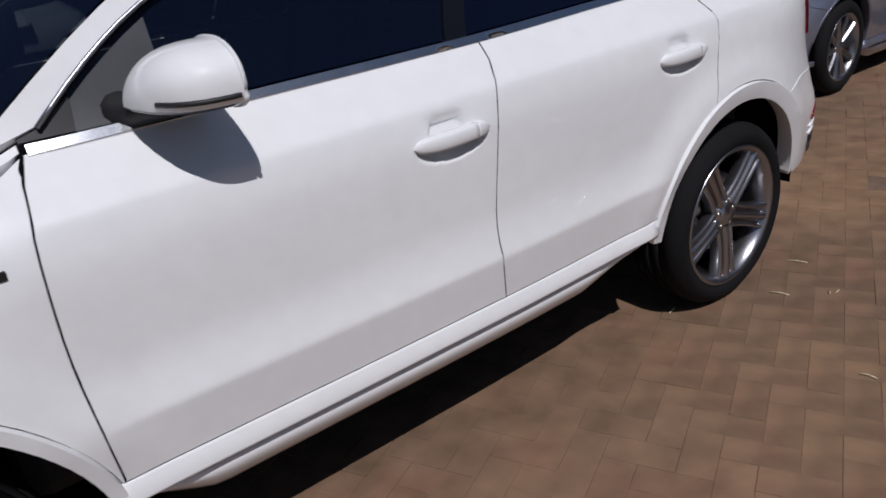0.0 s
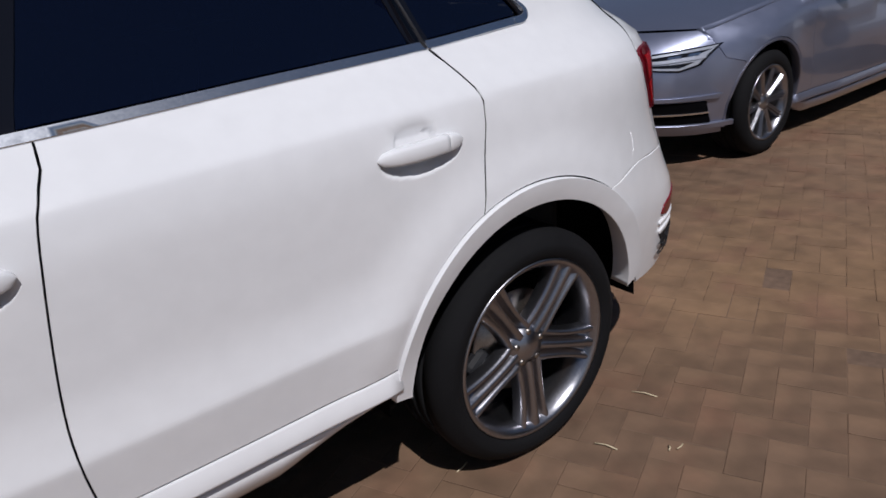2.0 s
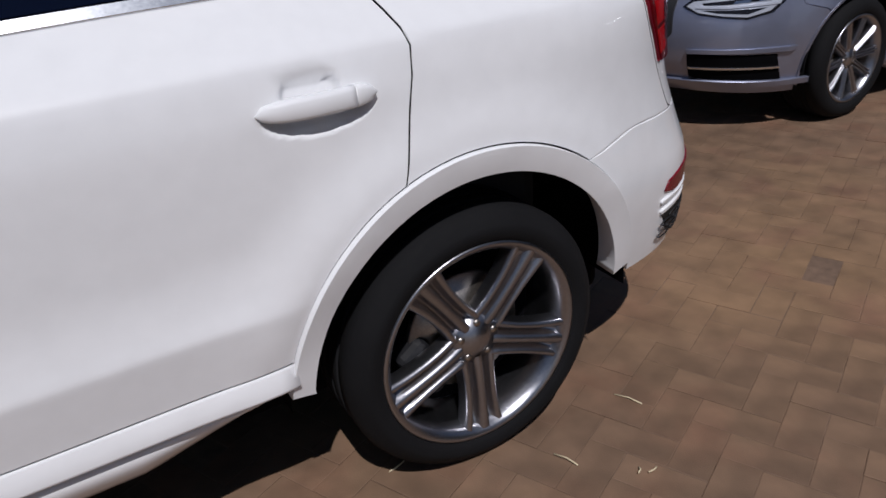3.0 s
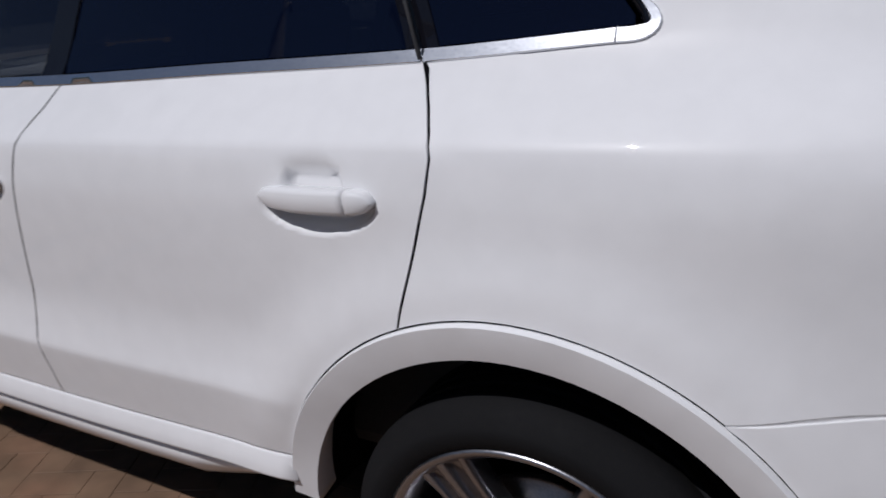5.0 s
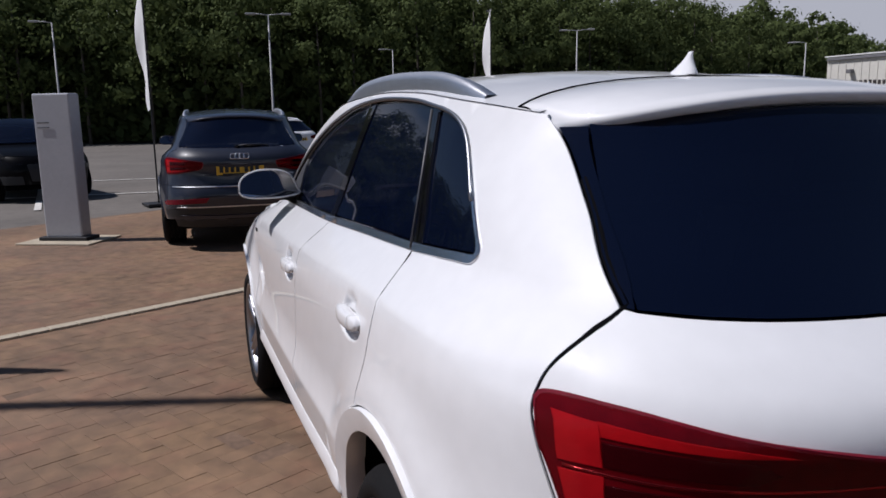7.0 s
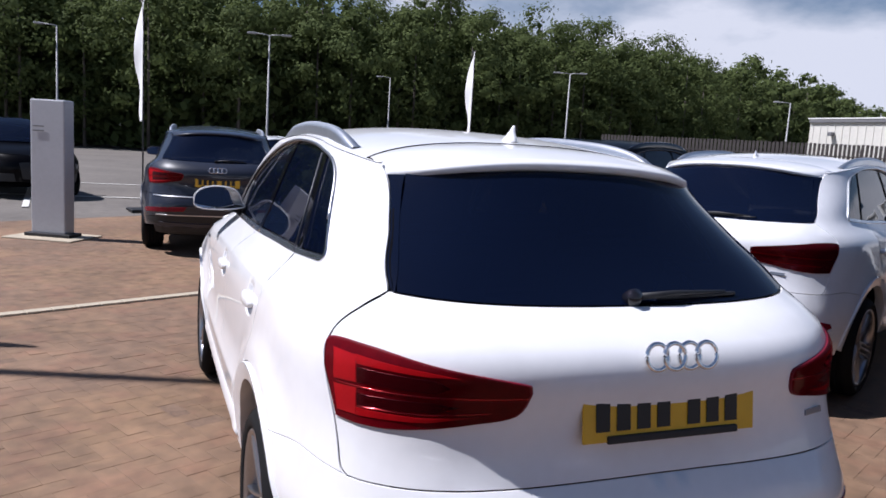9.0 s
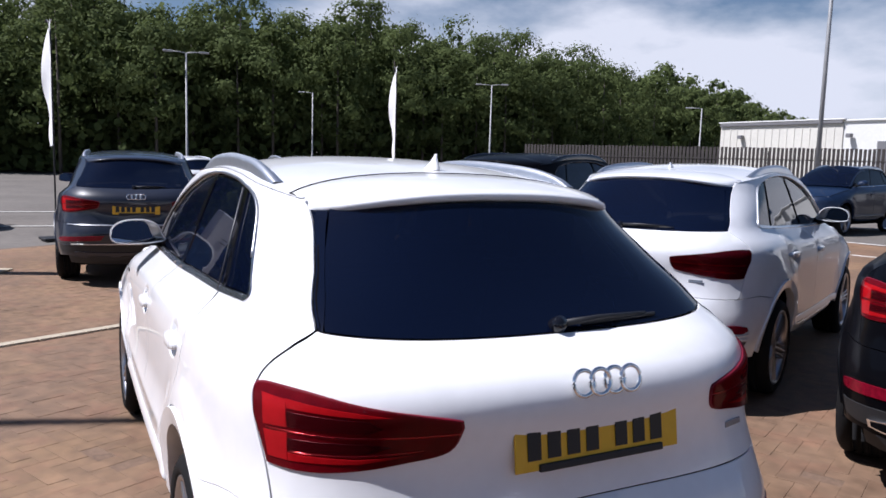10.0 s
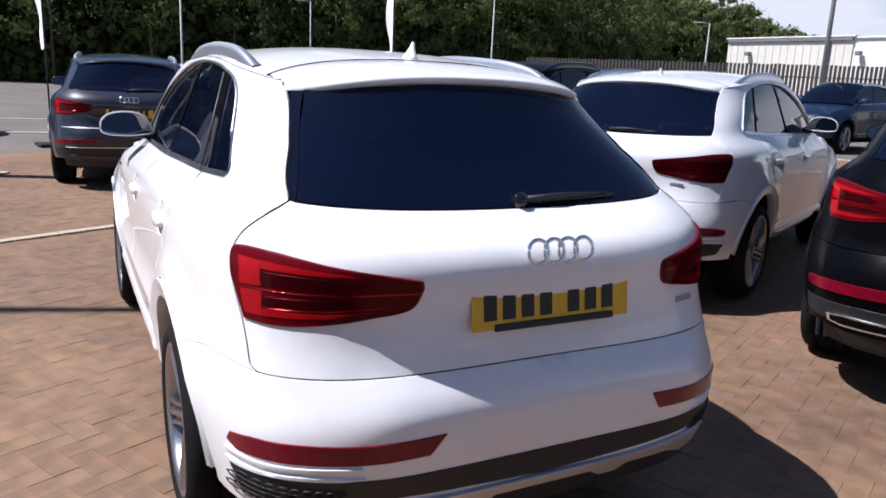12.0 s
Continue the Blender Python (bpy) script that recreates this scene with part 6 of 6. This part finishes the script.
shed = thing("warehouse", "low cream-clad warehouse with a grey shutter door", "building")
w0, w1 = Vector((41.7, -46.5, 0)), Vector((0.0, -51.6, 0))
wd = (w1 - w0).normalized()
L = (w1 - w0).length
END = 9.9   # the ribbed end bay
part("wall", rbox(END, 14.0, 5.6, 0, at=(-L / 2 + END / 2, 0, 0)), CLAD, shed)
part("wall", rbox(L - END - 0.01, 13.8, 5.5, 0, at=(END / 2 + 0.005, 0.0, -0.05)), CLAD_WHITE, shed, "white smooth-clad wall")
for i in range(16):
    part("rib", rbox(0.06, 0.03, 5.2, 0.01, at=(-L / 2 + 0.3 + 0.6 * i, -7.02, -0.1)), CLAD, shed)
part("roof_edge", rbox(END + 0.3, 14.3, 0.10, 0.02, at=(-L / 2 + END / 2, 0, 2.87)), CLAD_WHITE, shed, "white roof edge")
part("gutter", rbox(END, 0.16, 0.20, 0.03, at=(-L / 2 + END / 2, -7.09, 2.66)), CLAD_DARK, shed)
part("roof_edge", rbox(L - END, 14.1, 0.12, 0.02, at=(END / 2 + 0.2, 0, 2.77)), CLAD_WHITE, shed, "white roof edge")
part("shutter_door", rbox(7.0, 0.12, 4.1, 0.02, at=(-L / 2 + 15.8, -6.96, -0.75)), CLAD_DARK, shed)
part("downpipe", rbox(0.14, 0.14, 5.4, 0.02, at=(-L / 2 + 8.3, -7.1, -0.1)), CLAD_DARK, shed)
for i in (2.0, 10.5):
    part("flood_lamp", rbox(0.35, 0.4, 0.28, 0.03, at=(-L / 2 + i, -7.25, 1.7)), CLAD_DARK, shed)
wc = (w0 + w1) / 2
shed.matrix_basis = Matrix.Translation((wc.x - 7 * wd.y, wc.y + 7 * wd.x, 2.8)) @ pose(0, 0, 0, 0, 0, math.degrees(math.atan2(wd.y, wd.x)))

# ---------------------------------------------------------------- woodland
def leaf_material(name, base):
    m = bpy.data.materials.new(name)
    m.use_nodes = True
    n, l = m.node_tree.nodes, m.node_tree.links
    b, out = n["Principled BSDF"], n["Material Output"]
    g_ = n.new("ShaderNodeNewGeometry")
    rp = n.new("ShaderNodeValToRGB")
    rp.color_ramp.elements[0].color = (base[0] * 0.92, base[1] * 0.92, base[2] * 0.92, 1)
    rp.color_ramp.elements[1].color = (base[0] * 1.1, base[1] * 1.06, base[2] * 1.04, 1)
    l.new(g_.outputs["Random Per Island"], rp.inputs["Fac"])
    l.new(rp.outputs["Color"], b.inputs["Base Color"])
    b.inputs["Roughness"].default_value, b.inputs["Specular IOR Level"].default_value = 0.8, 0.1
    t_, mx = n.new("ShaderNodeBsdfTranslucent"), n.new("ShaderNodeMixShader")
    l.new(rp.outputs["Color"], t_.inputs["Color"])
    mx.inputs["Fac"].default_value = 0.34
    l.new(b.outputs[0], mx.inputs[1])
    l.new(t_.outputs[0], mx.inputs[2])
    l.new(mx.outputs[0], out.inputs["Surface"])
    return m


LEAF = leaf_material("leaf_green", (0.094, 0.124, 0.044))
BARK = material("bark", (0.10, 0.085, 0.07), 0.9, vary=0.3, noise_scale=2)


def far_trees(seed):
    """Trunks and leaves of the trees along the edge of the car park."""
    r_ = np.random.default_rng(seed)
    line = [(74, 95), (69, 38), (65, -19), (71, -57), (104, -128), (160, -225), (230, -340)]
    leaves_v, trunks = [], []
    for (ax, ay), (bx, by) in zip(line, line[1:]):
        ln = math.hypot(bx - ax, by - ay)
        for row in range(3):
            gap_ = 3.4 if by > -60 else 5.2
            for k in range(int(ln / gap_)):
                t = (k + r_.random()) * gap_ / ln
                x, y = ax + (bx - ax) * t + row * 4.5 + r_.normal(0, 1.0), ay + (by - ay) * t + r_.normal(0, 1.0)
                dist = math.hypot(x, y)
                hgt = (14.2 if row == 0 else 17.2) * r_.uniform(0.82, 1.10)
                wid = hgt * r_.uniform(0.20, 0.28)
                trunks.append((x, y, hgt))
                clumps = 52 if dist < 110 else 24
                per = 62 if dist < 110 else 40
                u = r_.random(clumps)
                z = hgt * ((0.24 if row == 0 else 0.34) + (0.72 if row == 0 else 0.62) * u ** 0.85)
                rad = wid * (np.sin(np.pi * np.clip(u * 0.93 + 0.08, 0, 1)) ** 0.7 + 0.12) * np.sqrt(r_.random(clumps)) * 1.15
                ang_ = r_.random(clumps) * 2 * np.pi
                cs = np.stack([x + rad * np.cos(ang_), y + rad * np.sin(ang_), z], 1)
                size = r_.uniform(0.55, 1.15, clumps)
                p = cs.repeat(per, 0) + r_.normal(0, 1, (clumps * per, 3)) * (size.repeat(per) * 0.62)[:, None] * np.array([1, 1, 0.7])
                s_ = r_.uniform(0.09, 0.19, clumps * per) * (1.0 if dist < 110 else 1.9)
                n_ = (p - cs.repeat(per, 0)) / 0.6 + (p - np.array([x, y, hgt * 0.5])) / np.array([wid, wid, hgt * 0.5]) + r_.normal(0, 0.18, (clumps * per, 3))
                a_ = np.cross(n_, r_.normal(0, 1, (clumps * per, 3)))
                a_ /= np.linalg.norm(a_, axis=1)[:, None] + 1e-9
                b_ = np.cross(n_, a_)
                b_ /= np.linalg.norm(b_, axis=1)[:, None] + 1e-9
                q = np.stack([p - a_ * s_[:, None] * 1.3, p - b_ * s_[:, None] * 0.7, p + a_ * s_[:, None] * 1.3, p + b_ * s_[:, None] * 0.7], 1)
                leaves_v.append(q.reshape(-1, 3))
                # undergrowth that closes the gaps between the trunks
                m_ = 1250 if dist < 110 else 300
                p = np.stack([x + r_.normal(5.0, 2.0, m_), y + r_.normal(0, 1.9, m_), r_.random(m_) * hgt * 0.86], 1)
                s_ = r_.uniform(0.26, 0.50, m_) * (1.0 if dist < 110 else 1.6)
                a_ = r_.normal(0, 1, (m_, 3))
                a_ /= np.linalg.norm(a_, axis=1)[:, None]
                b_ = np.cross(a_, r_.normal(0, 1, (m_, 3)))
                b_ /= np.linalg.norm(b_, axis=1)[:, None] + 1e-9
                leaves_v.append(np.stack([p - a_ * s_[:, None] * 1.2, p - b_ * s_[:, None] * 0.8, p + a_ * s_[:, None] * 1.2, p + b_ * s_[:, None] * 0.8], 1).reshape(-1, 3))
    v = np.concatenate(leaves_v)
    v[:, 2] = np.maximum(v[:, 2], 0.15)
    n = len(v)
    me = bpy.data.meshes.new("woodland")
    me.vertices.add(n)
    me.vertices.foreach_set("co", v.astype(np.float32).ravel())
    me.loops.add(n)
    me.loops.foreach_set("vertex_index", np.arange(n, dtype=np.int32))
    me.polygons.add(n // 4)
    me.polygons.foreach_set("loop_start", np.arange(0, n, 4, dtype=np.int32))
    me.update(calc_edges=True)
    me.materials.append(LEAF)
    wood = tagged(new("woodland", me), "dense green deciduous woodland behind the car park", "trees", "", "stuff")
    tv, tf = [], []
    for x, y, hgt in trunks:
        sh = tube([(x, y, -0.05), (x + 0.1, y, hgt * 0.5), (x + 0.15, y + 0.1, hgt * 0.9)], [0.16, 0.11, 0.03], 5)
        k = len(tv)
        tv += [tuple(q) for q in sh[0]]
        tf += [tuple(i + k for i in f) for f in sh[1]]
    part("trunks", (tv, tf), BARK, wood)
    return n // 4


far_trees(11)
